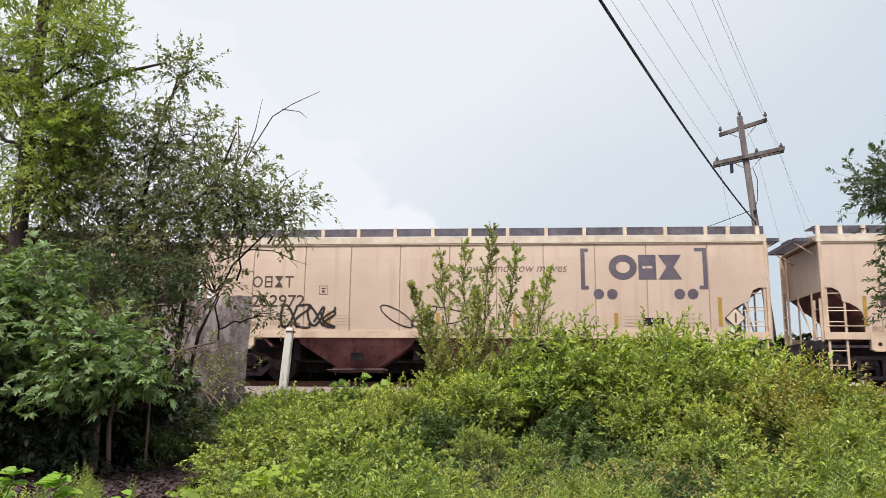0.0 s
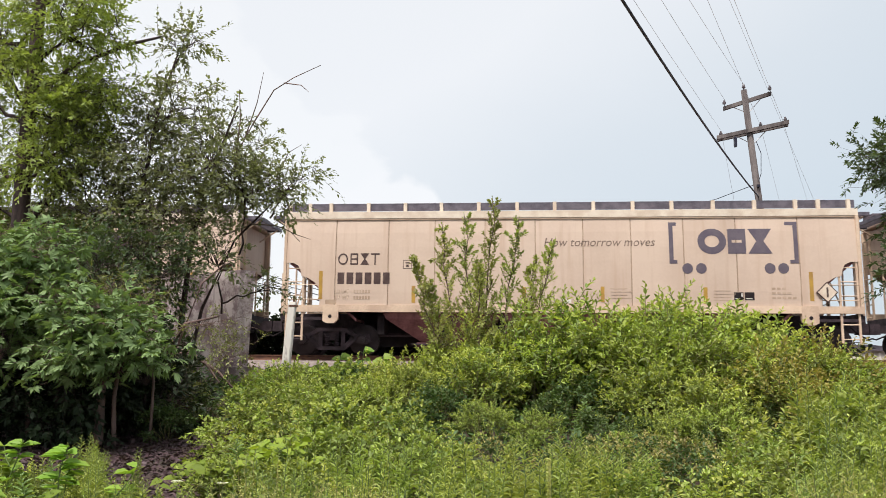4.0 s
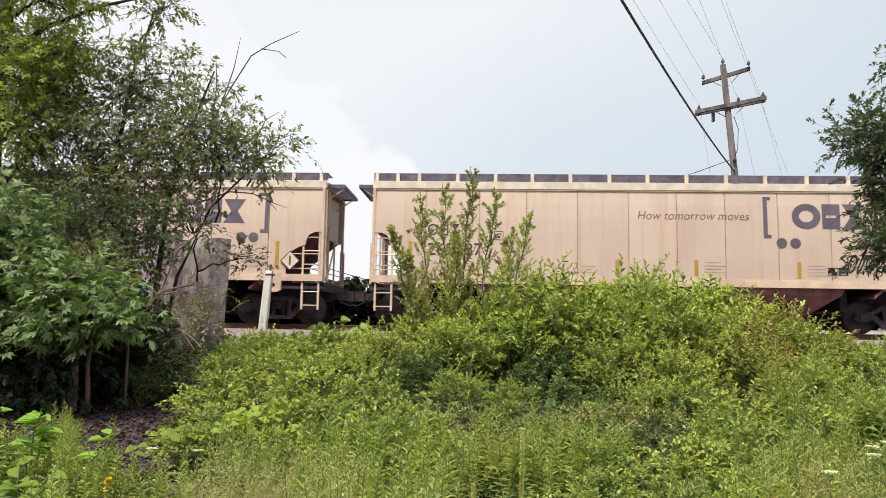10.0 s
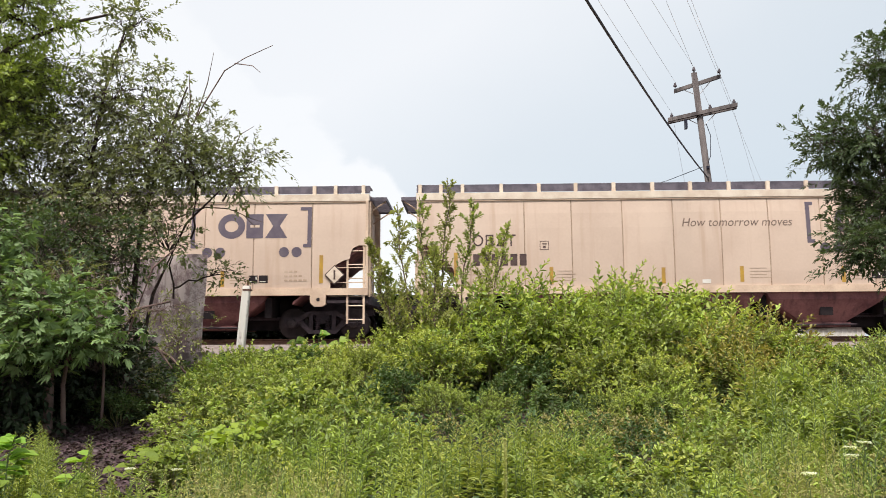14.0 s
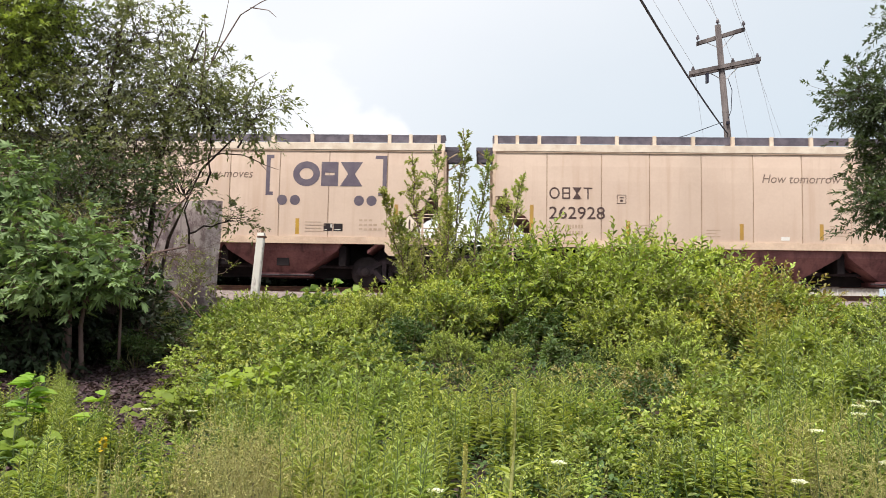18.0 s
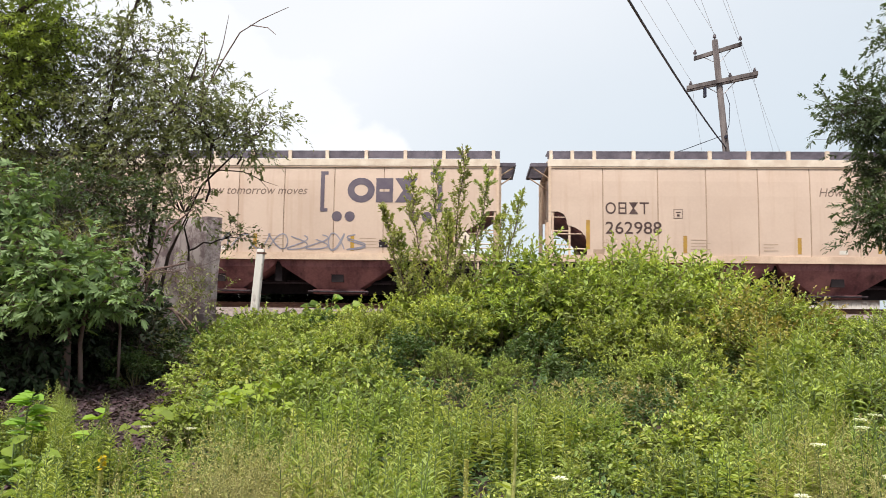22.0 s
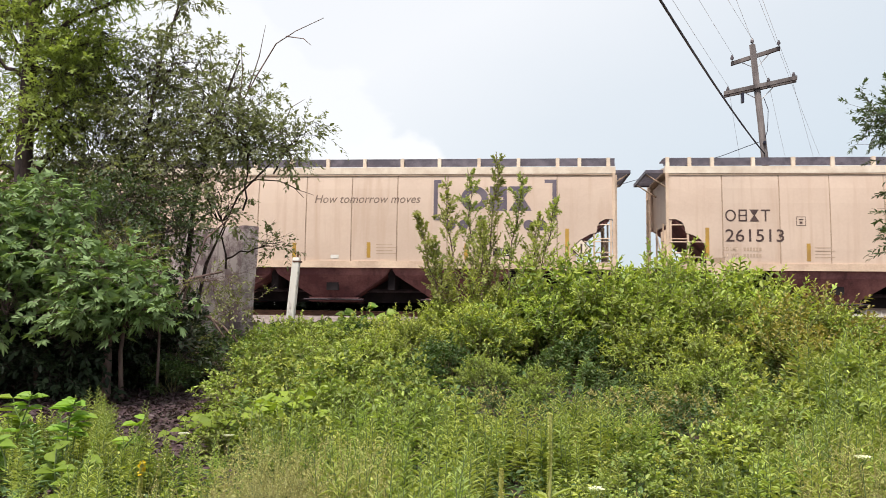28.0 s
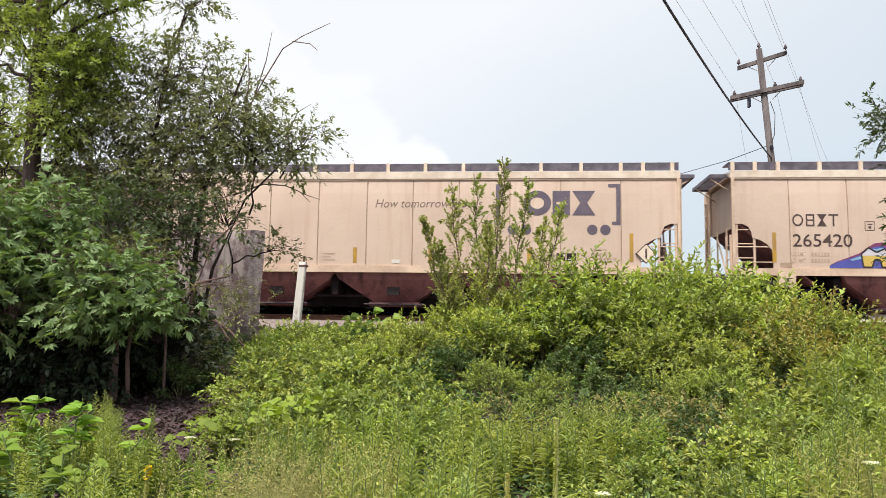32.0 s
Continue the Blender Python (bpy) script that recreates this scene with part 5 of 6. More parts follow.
for sx, sy, top, seed in ((-5.75, 10.9, 2.75, 30), (-6.3, 12.4, 2.75, 31)):
    tree("fine_leaved_shrub", "fine-leaved dull green shrub between the trees and the concrete", (sx, sy, 0.8), seed,
         [([(sx, sy, 0.5), (sx + 0.1, sy - 0.1, top - 0.4)], 0.03, 0.012), ([(sx + 0.1, sy, 0.5), (sx + 0.3, sy - 0.1, top - 0.5)], 0.022, 0.01)],
         [((sx, sy, 1.2), (sx, sy - 0.1, top - 0.35), (0.6, 0.5, 0.4), 16, 260), ((sx, sy, 1.0), (sx + 0.15, sy - 0.1, top - 1.0), (0.55, 0.4, 0.45), 16, 240)],
         LEAF_OLIVE, 0.06, 0.4, 0.012, q=11, twig_len=0.3, bark=TWIG, category="shrub")
# shrubs whose leaf colour carries the deep shade under the trees
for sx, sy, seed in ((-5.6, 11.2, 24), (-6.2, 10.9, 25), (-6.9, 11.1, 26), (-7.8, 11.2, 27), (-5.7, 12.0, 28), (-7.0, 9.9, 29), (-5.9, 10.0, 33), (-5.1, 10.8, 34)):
    tree("evergreen_shrub", "shrub under the trees, darkened for the deep shade there", (sx, sy, 0.5), seed,
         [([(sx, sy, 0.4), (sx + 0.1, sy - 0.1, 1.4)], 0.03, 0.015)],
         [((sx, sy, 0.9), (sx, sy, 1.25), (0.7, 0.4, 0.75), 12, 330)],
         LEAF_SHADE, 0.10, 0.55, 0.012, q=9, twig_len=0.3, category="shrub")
tree("twiggy_shrub", "sparse reddish twiggy shrub with arching branches against the concrete", (-5.4, 12.6, 0.9), 15,
     [([(-5.4, 12.6, 0.8), (-5.3, 12.5, 1.8)], 0.03, 0.012), ([(-5.5, 12.6, 0.8), (-5.6, 12.4, 1.6), (-5.1, 12.1, 2.25), (-4.5, 11.9, 2.35)], 0.04, 0.014),
      ([(-5.6, 12.5, 1.0), (-5.5, 12.1, 1.75), (-4.9, 11.9, 1.8), (-4.4, 11.8, 1.5), (-4.1, 11.8, 1.2)], 0.038, 0.014), ([(-5.6, 12.5, 1.2), (-5.2, 12.0, 1.9), (-4.6, 11.8, 1.62), (-4.35, 11.7, 1.35)], 0.03, 0.012),
      ([(-5.5, 12.7, 1.0), (-5.3, 12.4, 2.0), (-4.9, 12.2, 2.9), (-4.5, 12.1, 3.2)], 0.026, 0.01)],
     [((-5.0, 12.1, 2.2), (-4.6, 11.9, 2.2), (0.36, 0.4, 0.2), 12, 55), ((-5.3, 12.5, 1.2), (-4.8, 11.6, 1.05), (0.5, 0.4, 0.30), 16, 150), ((-4.6, 11.9, 1.6), (-4.25, 11.8, 1.75), (0.28, 0.3, 0.26), 10, 55),
      ((-5.4, 12.5, 1.2), (-5.5, 12.0, 1.2), (0.5, 0.5, 0.5), 12, 180)],
     LEAF_OLIVE, 0.055, 0.45, 0.012, q=9, twig_len=0.26, bark=TWIG, category="shrub")
# tree at the other side
tree("dark_tree", "dark green tree leaning over the embankment", (8.6, 14.6, 0.9), 16,
     [([(8.6, 14.6, 0.8), (8.4, 14.5, 3.0), (8.1, 14.4, 5.0), (7.9, 14.2, 7.6)], 0.11, 0.04)],
     [((8.2, 14.5, 4.2), (6.95, 13.8, 5.25), (0.95, 0.9, 0.50), 18, 520), ((8.0, 14.3, 5.6), (7.8, 13.8, 6.5), (0.8, 0.9, 0.8), 16, 460),
      ((8.3, 14.5, 3.4), (7.3, 13.8, 4.35), (0.75, 0.9, 0.6), 16, 420), ((8.4, 14.5, 2.2), (6.75, 13.3, 3.3), (0.75, 0.6, 0.36), 14, 300),
      ((8.4, 14.5, 2.4), (8.3, 13.6, 3.2), (1.1, 0.9, 1.1), 16, 520), ((8.3, 14.5, 4.5), (9.2, 13.8, 5.2), (1.2, 0.9, 1.0), 14, 420)],
     LEAF_DARK, 0.088, 0.42, 0.03, q=15, twig_len=0.34, clump=5)


def make_saplings():
    g = np.random.default_rng(21)
    for x, y, z, bx in ((-1.66, 13.0, 3.45, -0.95), (-1.15, 12.9, 4.0, -0.75), (-0.80, 13.1, 4.18, -0.6), (-0.32, 13.0, 4.42, -0.45), (0.12, 12.9, 4.05, -0.3),
                        (0.72, 13.1, 3.75, 0.0), (-1.40, 13.2, 3.0, -1.0), (0.42, 13.2, 3.4, -0.05), (-0.55, 12.8, 3.3, -0.5)):
        o = np.array((bx, y, 1.0))
        line = bend(g, o * 0, np.array((x, y, z)) - o, 9, 0.02)
        n = 38
        f = np.linspace(0.22, 0.95, n) + g.uniform(-0.02, 0.02, n)
        s = f * 8
        i = np.minimum(s.astype(int), 7)
        T = line[i] + (line[i + 1] - line[i]) * (s - i)[:, None]
        w = np.arange(n) * 2.4 + g.uniform(0, 6.3)
        D = unit(np.stack([0.62 * np.cos(w), 0.5 * np.sin(w), np.full(n, 1.05)], axis=1) + g.normal(0, 0.12, (n, 3)))
        L = (0.16 + 0.62 * (1 - f)) * g.uniform(0.6, 1.15, n)
        # second-order twigs
        T2, D2 = T + D * (L * 0.45)[:, None], unit(D + g.normal(0, 0.45, (n, 3)))
        tip = unit(line[-1:] - line[-3:-2])
        T, D, L = np.concatenate([T, T2, line[-3:-2]]), np.concatenate([D, D2, tip]), np.concatenate([L, L * 0.6, [np.linalg.norm(line[-1] - line[-3])]])
        sticks = [(line, 0.02, 0.004)] + [(np.stack([t, t + d * l]), 0.004, 0.0018) for t, d, l in zip(T, D, L)]
        got, _ = spray_leaves(g, T, D, L, 15, 0.066, 0.48, 0.0, 0.5)
        plant("sapling", "slender upright sapling with small oval leaves", "sapling", o,
              (tubes("stem", sticks, TWIG, 4), leaves("foliage", *got, LEAF_SAP)), "saplings behind the bushes")


make_saplings()


def make_bushes():
    g = random.Random(31)
    kinds = [canopy(40 + k, 1.0, 0.66, 36, 7, 12, 0.088, 0.36, LEAF_BUSH, LEAF_OLD_SHADED, leaders=9, low=0.16) for k in range(4)]
    rusty = canopy(48, 1.0, 0.6, 26, 6, 10, 0.085, 0.42, LEAF_RUSTY, LEAF_OLD_SHADED, tip=0.45)
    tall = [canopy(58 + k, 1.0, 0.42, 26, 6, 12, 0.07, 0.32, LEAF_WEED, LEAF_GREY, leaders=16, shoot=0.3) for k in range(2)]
    low = [canopy(50 + k, 0.8, 0.55, 24, 6, 10, 0.10, 0.38, LEAF_WEED, LEAF_OLD_SHADED, low=0.05) for k in range(3)] + [canopy(55, 0.8, 0.55, 24, 6, 10, 0.10, 0.50, LEAF_WEED, LEAF_OLD_SHADED)]
    dull = [canopy(66 + k, 0.8, 0.5, 22, 6, 10, 0.075, 0.46, LEAF_DULL, LEAF_DEEP_SHADE, leaders=12) for k in range(2)]
    dark = [canopy(64 + k, 0.8, 0.55, 20, 5, 9, 0.11, 0.42, LEAF_DEEP_SHADE, LEAF_DEEP_SHADE) for k in range(2)]

    def put(name, label, x, y, size, choice, group):
        plant(name, label, "bush", (x, y, lift(x, y) - 0.05), g.choice(choice), group, g.uniform(0, 6.3), size)

    # the mound below the track: back row high, front row lower, its hollows filled by darkened bushes
    for x, y, h in ((-1.9, 12.6, 0.75), (-1.2, 13.0, 0.95), (-0.4, 12.8, 1.2), (0.4, 13.0, 1.45), (1.2, 13.2, 1.65), (2.0, 13.0, 1.55), (2.8, 13.2, 1.65), (3.5, 13.0, 1.5), (4.2, 13.0, 1.3),
                    (4.8, 12.8, 1.0), (-1.5, 11.8, 0.75), (-0.5, 11.9, 0.9), (0.35, 12.5, 1.25), (1.5, 12.5, 1.3), (2.2, 12.0, 1.25), (3.0, 12.0, 1.25), (3.9, 12.0, 1.1), (4.7, 12.0, 0.9), (5.4, 11.5, 0.75),
                    (1.9, 11.2, 0.85), (2.6, 11.0, 0.75), (4.4, 11.0, 0.7),
                    (-0.4, 10.5, 0.5), (0.3, 10.3, 0.42), (1.9, 10.4, 0.55), (2.5, 10.3, 0.6), (-1.7, 10.9, 0.7)):
        put("leafy_bush", "dense leafy bush with arching stems and bright green leaves", x, y, h, kinds, "bushes below the track")
    for x, y, h in ((3.6, 11.5, 1.05), (4.4, 12.1, 1.15), (3.45, 11.0, 0.85), (3.9, 11.3, 0.85)):
        put("rusty_bush", "bush with dry orange-brown leaves among the green", x, y, h, [rusty], "bushes below the track")
    # leaves darkened to stand in for shade, mostly in the hollows
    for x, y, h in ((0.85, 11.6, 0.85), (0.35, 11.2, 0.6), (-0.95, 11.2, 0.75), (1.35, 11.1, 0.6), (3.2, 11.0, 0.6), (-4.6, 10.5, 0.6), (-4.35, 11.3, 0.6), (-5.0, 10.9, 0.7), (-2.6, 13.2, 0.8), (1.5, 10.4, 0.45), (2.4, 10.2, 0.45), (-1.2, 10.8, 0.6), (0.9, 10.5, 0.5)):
        put("dark_bush", "low bush of blue-green leaves, darkened for shaded hollows", x, y, h, dark, "dark bushes among the green")
    for x, y, h in ((5.5, 10.9, 0.95), (5.9, 11.4, 1.0), (6.3, 10.8, 1.2), (6.6, 11.6, 1.25), (6.9, 12.2, 1.1), (5.2, 10.0, 0.9), (5.8, 9.9, 1.0), (6.2, 12.6, 0.8), (4.4, 8.6, 0.95), (4.9, 8.9, 1.1), (3.9, 8.0, 0.85), (4.4, 7.6, 1.0)):
        put("spire_bush", "tall bush with upright spires of dull green leaves", x, y, h, tall, "bushes below the track")
    # the clearing before the mound
    for x, y, h in ((1.0, 8.6, 0.7), (1.5, 8.9, 0.62), (0.6, 9.0, 0.55), (1.7, 8.0, 0.75), (1.1, 7.8, 0.7), (0.4, 8.2, 0.6), (-0.3, 9.4, 0.5), (3.3, 9.5, 0.5), (2.1, 9.3, 0.5), (2.6, 6.8, 0.6), (3.2, 6.5, 0.7)):
        put("dull_bush", "low bush of dull brownish-green leaves on reddish stems", x, y, h, dull, "dull bushes in the clearing")
    for x, y, h in ((2.6, 8.6, 0.85), (3.6, 8.9, 1.0), (2.4, 8.0, 0.8), (3.2, 8.2, 0.85), (2.8, 9.4, 0.6), (-0.7, 8.6, 0.6), (-1.3, 9.0, 0.9), (-1.9, 9.5, 0.9), (-2.4, 10.2, 0.9), (-1.7, 8.2, 0.85),
                    (-1.0, 7.8, 0.75), (-2.2, 8.8, 0.8), (-2.9, 9.6, 0.75), (-1.3, 10.0, 0.6), (-1.9, 10.6, 0.85), (-2.8, 11.0, 0.85), (-0.3, 7.4, 0.65), (0.4, 7.2, 0.6), (1.0, 6.9, 0.6), (1.7, 7.1, 0.65),
                    (2.3, 7.3, 0.7), (3.6, 9.0, 0.9), (4.2, 9.8, 0.85), (3.9, 10.4, 0.75), (0.2, 9.8, 0.42), (1.2, 9.7, 0.42), (-3.3, 10.6, 0.8), (-3.6, 11.6, 0.8), (-2.9, 12.2, 0.75), (-2.1, 11.6, 0.75),
                    (-2.3, 7.9, 0.75), (-2.95, 8.5, 0.6), (-2.7, 7.5, 0.55), (-3.25, 9.4, 0.7), (-1.9, 7.3, 0.65), (0.9, 6.2, 0.5), (1.4, 5.9, 0.5), (1.9, 6.2, 0.55), (0.5, 5.8, 0.45)):
        put("low_bush", "low tangled bush of green weeds", x, y, h, low, "low bushes in the clearing")
    for i in range(30):
        x, y = -4.0 + (i % 6) * 0.55 + g.uniform(-0.3, 0.3), 12.2 + (i // 6) * 1.2 + g.uniform(-0.4, 0.4)
        put("low_bush", "low tangled bush of green weeds", x, y, g.uniform(0.6, 0.9) if y < 14 else g.uniform(0.4, 0.62), low, "low bushes on the bank")
    for i in range(16):
        x, y = 5.2 + (i % 4) * 0.9 + g.uniform(-0.3, 0.3), 11.6 + (i // 4) * 1.8 + g.uniform(-0.4, 0.4)
        put("low_bush", "low tangled bush of green weeds", x, y, g.uniform(0.45, 0.75), low, "low bushes on the bank")


make_bushes()


def weed_meshes(seed, height, leaf_mat, size, wide, count, upright=0.5, stems=1, spread=0.0):
    """A clump of upright stems with leaves all along, longest in the middle."""
    g = np.random.default_rng(seed)
    lines, sets = [], []
    for _ in range(stems):
        h = height * g.uniform(0.72, 1.0)
        foot = np.array([g.normal(0, spread), g.normal(0, spread), 0])
        line = bend(g, foot, foot * 1.5 + np.array([g.normal(0, 0.07 * h), g.normal(0, 0.07 * h), h]), 7, 0.03)
        lines.append((line, 0.006, 0.0025))
        f = np.linspace(0.10, 1.0, count)
        s = f * 6
        i = np.minimum(s.astype(int), 5)
        T = line[i] + (line[i + 1] - line[i]) * (s - i)[:, None]
        w = np.arange(count) * 2.4 + g.uniform(0, 6.3) + g.normal(0, 0.2, count)
        D = np.stack([np.cos(w), np.sin(w), upright + 1.1 * f ** 3], axis=1)
        N = g.normal(0, 0.25, (count, 3))
        N[:, 2] += 1
        L = size * np.interp(f, (0, 0.4, 0.8, 1), (0.9, 1.15, 0.85, 0.4)) * g.uniform(0.8, 1.2, count)
        sets.append((T, D, N, L, L * wide))
    return tubes("stem", lines, GREENSTEM, 4), leaves("foliage", *[np.concatenate(x) for x in zip(*sets)], leaf_mat, 0.3)


def make_weeds():
    g = random.Random(61)
    golden = [weed_meshes(70 + k, 0.75, LEAF_GOLDENROD, 0.10, 0.15, 46, 0.45, 6, 0.09) for k in range(4)]
    broad = [weed_meshes(80 + k, 0.60, LEAF_WEED, 0.085, 0.48, 22, 0.25, 5, 0.08) for k in range(3)]
    spiky = [weed_meshes(90 + k, 0.68, LEAF_OLD_SHADED, 0.08, 0.30, 32, 0.5, 5, 0.08) for k in range(2)]
    lit = [weed_meshes(96 + k, 0.62, LEAF_LIME, 0.075, 0.40, 22, 0.3, 4, 0.07) for k in range(1)]

    def put(x, y, s, choice, label):
        plant("weed", label, "weed", (x, y, lift(x, y) - 0.02), g.choice(choice), "weeds in the clearing", g.uniform(0, 6.3), s)

    names = {"golden": "clump of upright weeds with narrow willow-like leaves", "broad": "clump of low weeds with broad toothed green leaves",
             "spiky": "clump of upright dark green weeds", "lit": "clump of yellow-green young weeds"}

    def patch(count, x0, x1, y0, y1, lo, hi, mix):
        for _ in range(count):
            y = g.uniform(y0, y1)
            x = g.uniform(x0, x1) * y / ((y0 + y1) / 2)
            kind = g.choice(mix)
            put(x, y, g.uniform(lo, hi), {"golden": golden, "broad": broad, "spiky": spiky, "lit": lit}[kind], names[kind])

    patch(42, -3.5, -2.3, 4.6, 6.2, 0.5, 0.85, ("golden", "golden", "golden", "spiky", "lit"))
    patch(34, -1.1, 0.0, 4.3, 6.0, 0.85, 1.1, ("golden", "golden", "golden", "broad"))
    patch(22, -2.2, -1.0, 5.3, 7.2, 0.8, 1.1, ("golden", "broad", "lit", "spiky"))
    patch(40, 0.0, 1.9, 4.2, 6.4, 0.6, 0.95, ("broad", "broad", "golden", "spiky", "lit"))
    patch(30, 1.6, 3.2, 5.4, 7.6, 0.8, 1.15, ("broad", "golden", "spiky", "golden"))
    patch(30, -1.6, 1.2, 6.2, 8.2, 0.8, 1.1, ("golden", "broad", "spiky", "golden"))
    patch(26, -1.8, 3.4, 7.8, 9.6, 0.6, 0.9, ("golden", "spiky", "broad", "golden"))
    patch(24, 2.9, 5.2, 6.5, 9.5, 1.1, 1.6, ("golden", "spiky"))
    patch(30, -4.9, -3.3, 5.8, 7.4, 0.5, 0.85, ("broad", "golden", "lit"))
    patch(14, -4.2, -1.6, 10.6, 15.0, 0.7, 1.1, ("golden", "broad"))
    patch(24, 3.2, 4.6, 4.8, 6.4, 0.7, 1.0, ("golden", "broad", "spiky"))
    patch(16, -2.8, -1.8, 4.9, 6.6, 0.6, 0.9, ("broad", "golden", "lit", "spiky"))
    patch(34, -5.0, -3.45, 6.6, 8.0, 0.5, 0.8, ("broad", "golden", "broad", "spiky"))
    patch(24, -1.9, 3.0, 3.7, 4.5, 0.5, 0.7, ("broad", "golden", "spiky", "lit"))


make_weeds()


def make_undergrowth():
    g = np.random.default_rng(91)
    n = 52000
    y = 3.4 + 16.5 * g.random(n) ** 1.35
    x = (g.random(n) - 0.5) * (1.5 * y + 2)
    keep = ~((x < -0.35 * y) & (y > 6.6) & (y < 13))
    x, y = x[keep], y[keep]
    z = np.array([lift(a, b) for a, b in zip(x, y)]) + 0.22 * g.random(len(x)) ** 0.8
    D = g.normal(0, 1, (len(x), 3)) * np.array([1, 1, 0.5]) + np.array([0, 0, 0.3])
    N = g.normal(0, 0.4, (len(x), 3)) + np.array([0, 0, 1])
    L = (0.04 + 0.006 * y) * g.uniform(0.6, 1.4, len(x))
    # dark leaf colour makes the gaps between plants read as shaded
    tagged(new("undergrowth", leaves("undergrowth", np.stack([x, y, z], axis=1), D, N, L, L * 0.42, LEAF_DEEP_SHADE)), "low mixed green undergrowth over the ground, darkened as shade in the gaps", "undergrowth", kind="stuff")


make_undergrowth()


def make_litter():
    g = np.random.default_rng(95)
    n = 16000
    x, y = g.uniform(-7.5, -2.4, n), g.uniform(6.0, 12.5, n)
    z = np.array([lift(a, b) for a, b in zip(x, y)]) + 0.03 * g.random(n)
    D = g.normal(0, 1, (n, 3)) * np.array([1, 1, 0.25])
    N = g.normal(0, 0.5, (n, 3)) + np.array([0, 0, 1])
    L = 0.07 * g.uniform(0.5, 1.4, n)
    tagged(new("leaf_litter", leaves("leaf_litter", np.stack([x, y, z], axis=1), D, N, L, L * 0.5, LITTER)), "dry purple-brown leaf litter on the ground", "leaf litter", kind="stuff")


make_litter()


def make_special_plants():
    g = np.random.default_rng(101)
    # flower stalks
    for x, y, h, gold in ((0.2, 5.0, 1.06, 0), (-0.09, 4.6, 0.79, 0), (-2.2, 4.6, 0.76, 1)):
        z0 = lift(x, y)
        ob = thing("flower_stalk", "tall straight mullein stalk with small yellow flowers" if gold else "tall straight dried pale mullein stalk", "wildflower", (x, y, z0),
                   "stalks in the foreground")
        hh = h - z0
        part("stalk", tubes("stalk", [(bend(g, (0, 0, 0), (0.02, 0, hh), 5, 0.01), 0.014, 0.010)], MULLEIN, 6), None, ob)
        n = 420
        f = 0.45 + 0.55 * g.random(n)
        w = g.uniform(0, 6.3, n)
        P = np.stack([0.02 * f, f * 0, f * hh], axis=1)
        D = np.stack([np.cos(w), np.sin(w), np.full(n, 0.5)], axis=1)
        part("seed_head", leaves("seed_head", P, D, g.normal(0, 0.5, (n, 3)) + np.array([0, 0, 1]), np.full(n, 0.019), np.full(n, 0.015), MULLEIN), None, ob)
        if gold:
            k = 26
            w = g.uniform(0, 6.3, k)
            P = np.stack([np.full(k, 0.02), np.zeros(k), hh * (0.90 + 0.1 * g.random(k))], axis=1)
            D = np.stack([np.cos(w), np.sin(w), g.uniform(-0.2, 0.6, k)], axis=1)
            part("flower", leaves("flower", P, D, g.normal(0, 1, (k, 3)), np.full(k, 0.03), np.full(k, 0.026), YPETAL), None, ob)
        k = 14
        w = g.uniform(0, 6.3, k)
        P = np.stack([w * 0, w * 0, 0.5 * hh * g.random(k)], axis=1)
        D = np.stack([np.cos(w), np.sin(w), np.full(k, 0.6)], axis=1)
        part("stalk_leaf", leaves("stalk_leaf", P, D, D * 0 + np.array([0, 0, 1.0]), g.uniform(0.12, 0.22, k), g.uniform(0.04, 0.07, k), LEAF_WEED), None, ob)
    # white flower umbels
    for x, y, z in ((2.63, 5.5, 0.97), (2.53, 5.5, 0.94), (2.49, 5.4, 0.9), (2.17, 5.3, 0.80), (1.79, 4.6, 0.62), (-0.23, 4.4, 0.56), (2.47, 5.0, 0.66), (0.48, 4.8, 0.65), (-2.6, 7.2, 0.55), (-2.9, 6.9, 0.60)):
        z0 = lift(x, y)
        ob = thing("white_wildflower", "white lacy flat-topped wildflower on a thin stem", "wildflower", (x, y, z0), "white wildflowers")
        h = z - z0
        rays = [(bend(g, (0, 0, h - 0.05), (0.045 * math.cos(a), 0.045 * math.sin(a), h - 0.005), 3, 0.02), 0.0015, 0.001) for a in np.arange(9) * 0.7]
        part("stem", tubes("stem", [(bend(g, (0.03, 0, 0), (0, 0, h - 0.05), 5, 0.03), 0.004, 0.003)] + rays, GREENSTEM), None, ob)
        n = 90
        r, w = 0.04 * np.sqrt(g.random(n)), g.uniform(0, 6.3, n)
        P = np.stack([r * np.cos(w), r * np.sin(w), h + 0.012 * g.random(n)], axis=1)
        D = np.stack([np.cos(w), np.sin(w), g.uniform(0, 0.4, n)], axis=1)
        part("umbel", leaves("umbel", P, D, g.normal(0, 0.3, (n, 3)) + np.array([0, 0, 1]), np.full(n, 0.013), np.full(n, 0.012), PETAL, 0.0), None, ob)
    # broad pale leaves on lean stems
    for x, y, h, lean, k in ((-3.45, 6.0, 0.98, 0.05, 22), (-3.05, 6.0, 0.86, 0.22, 9), (-3.95, 6.0, 0.72, -0.1, 14), (-3.3, 5.6, 0.66, 0.0, 14), (-4.3, 6.7, 0.95, 0.1, 20), (-4.6, 7.2, 0.85, -0.1, 18), (-3.75, 6.6, 0.78, 0.05, 18), (-3.1, 5.4, 0.62, 0.12, 12)):
        z0 = lift(x, y)
        ob = thing("broad_leaf_weed", "tall weed with broad pale green leaves", "weed", (x, y, z0), "broad-leaved weeds")
        line = bend(g, (-lean, 0, 0), (lean, 0, h - z0), 6, 0.03)
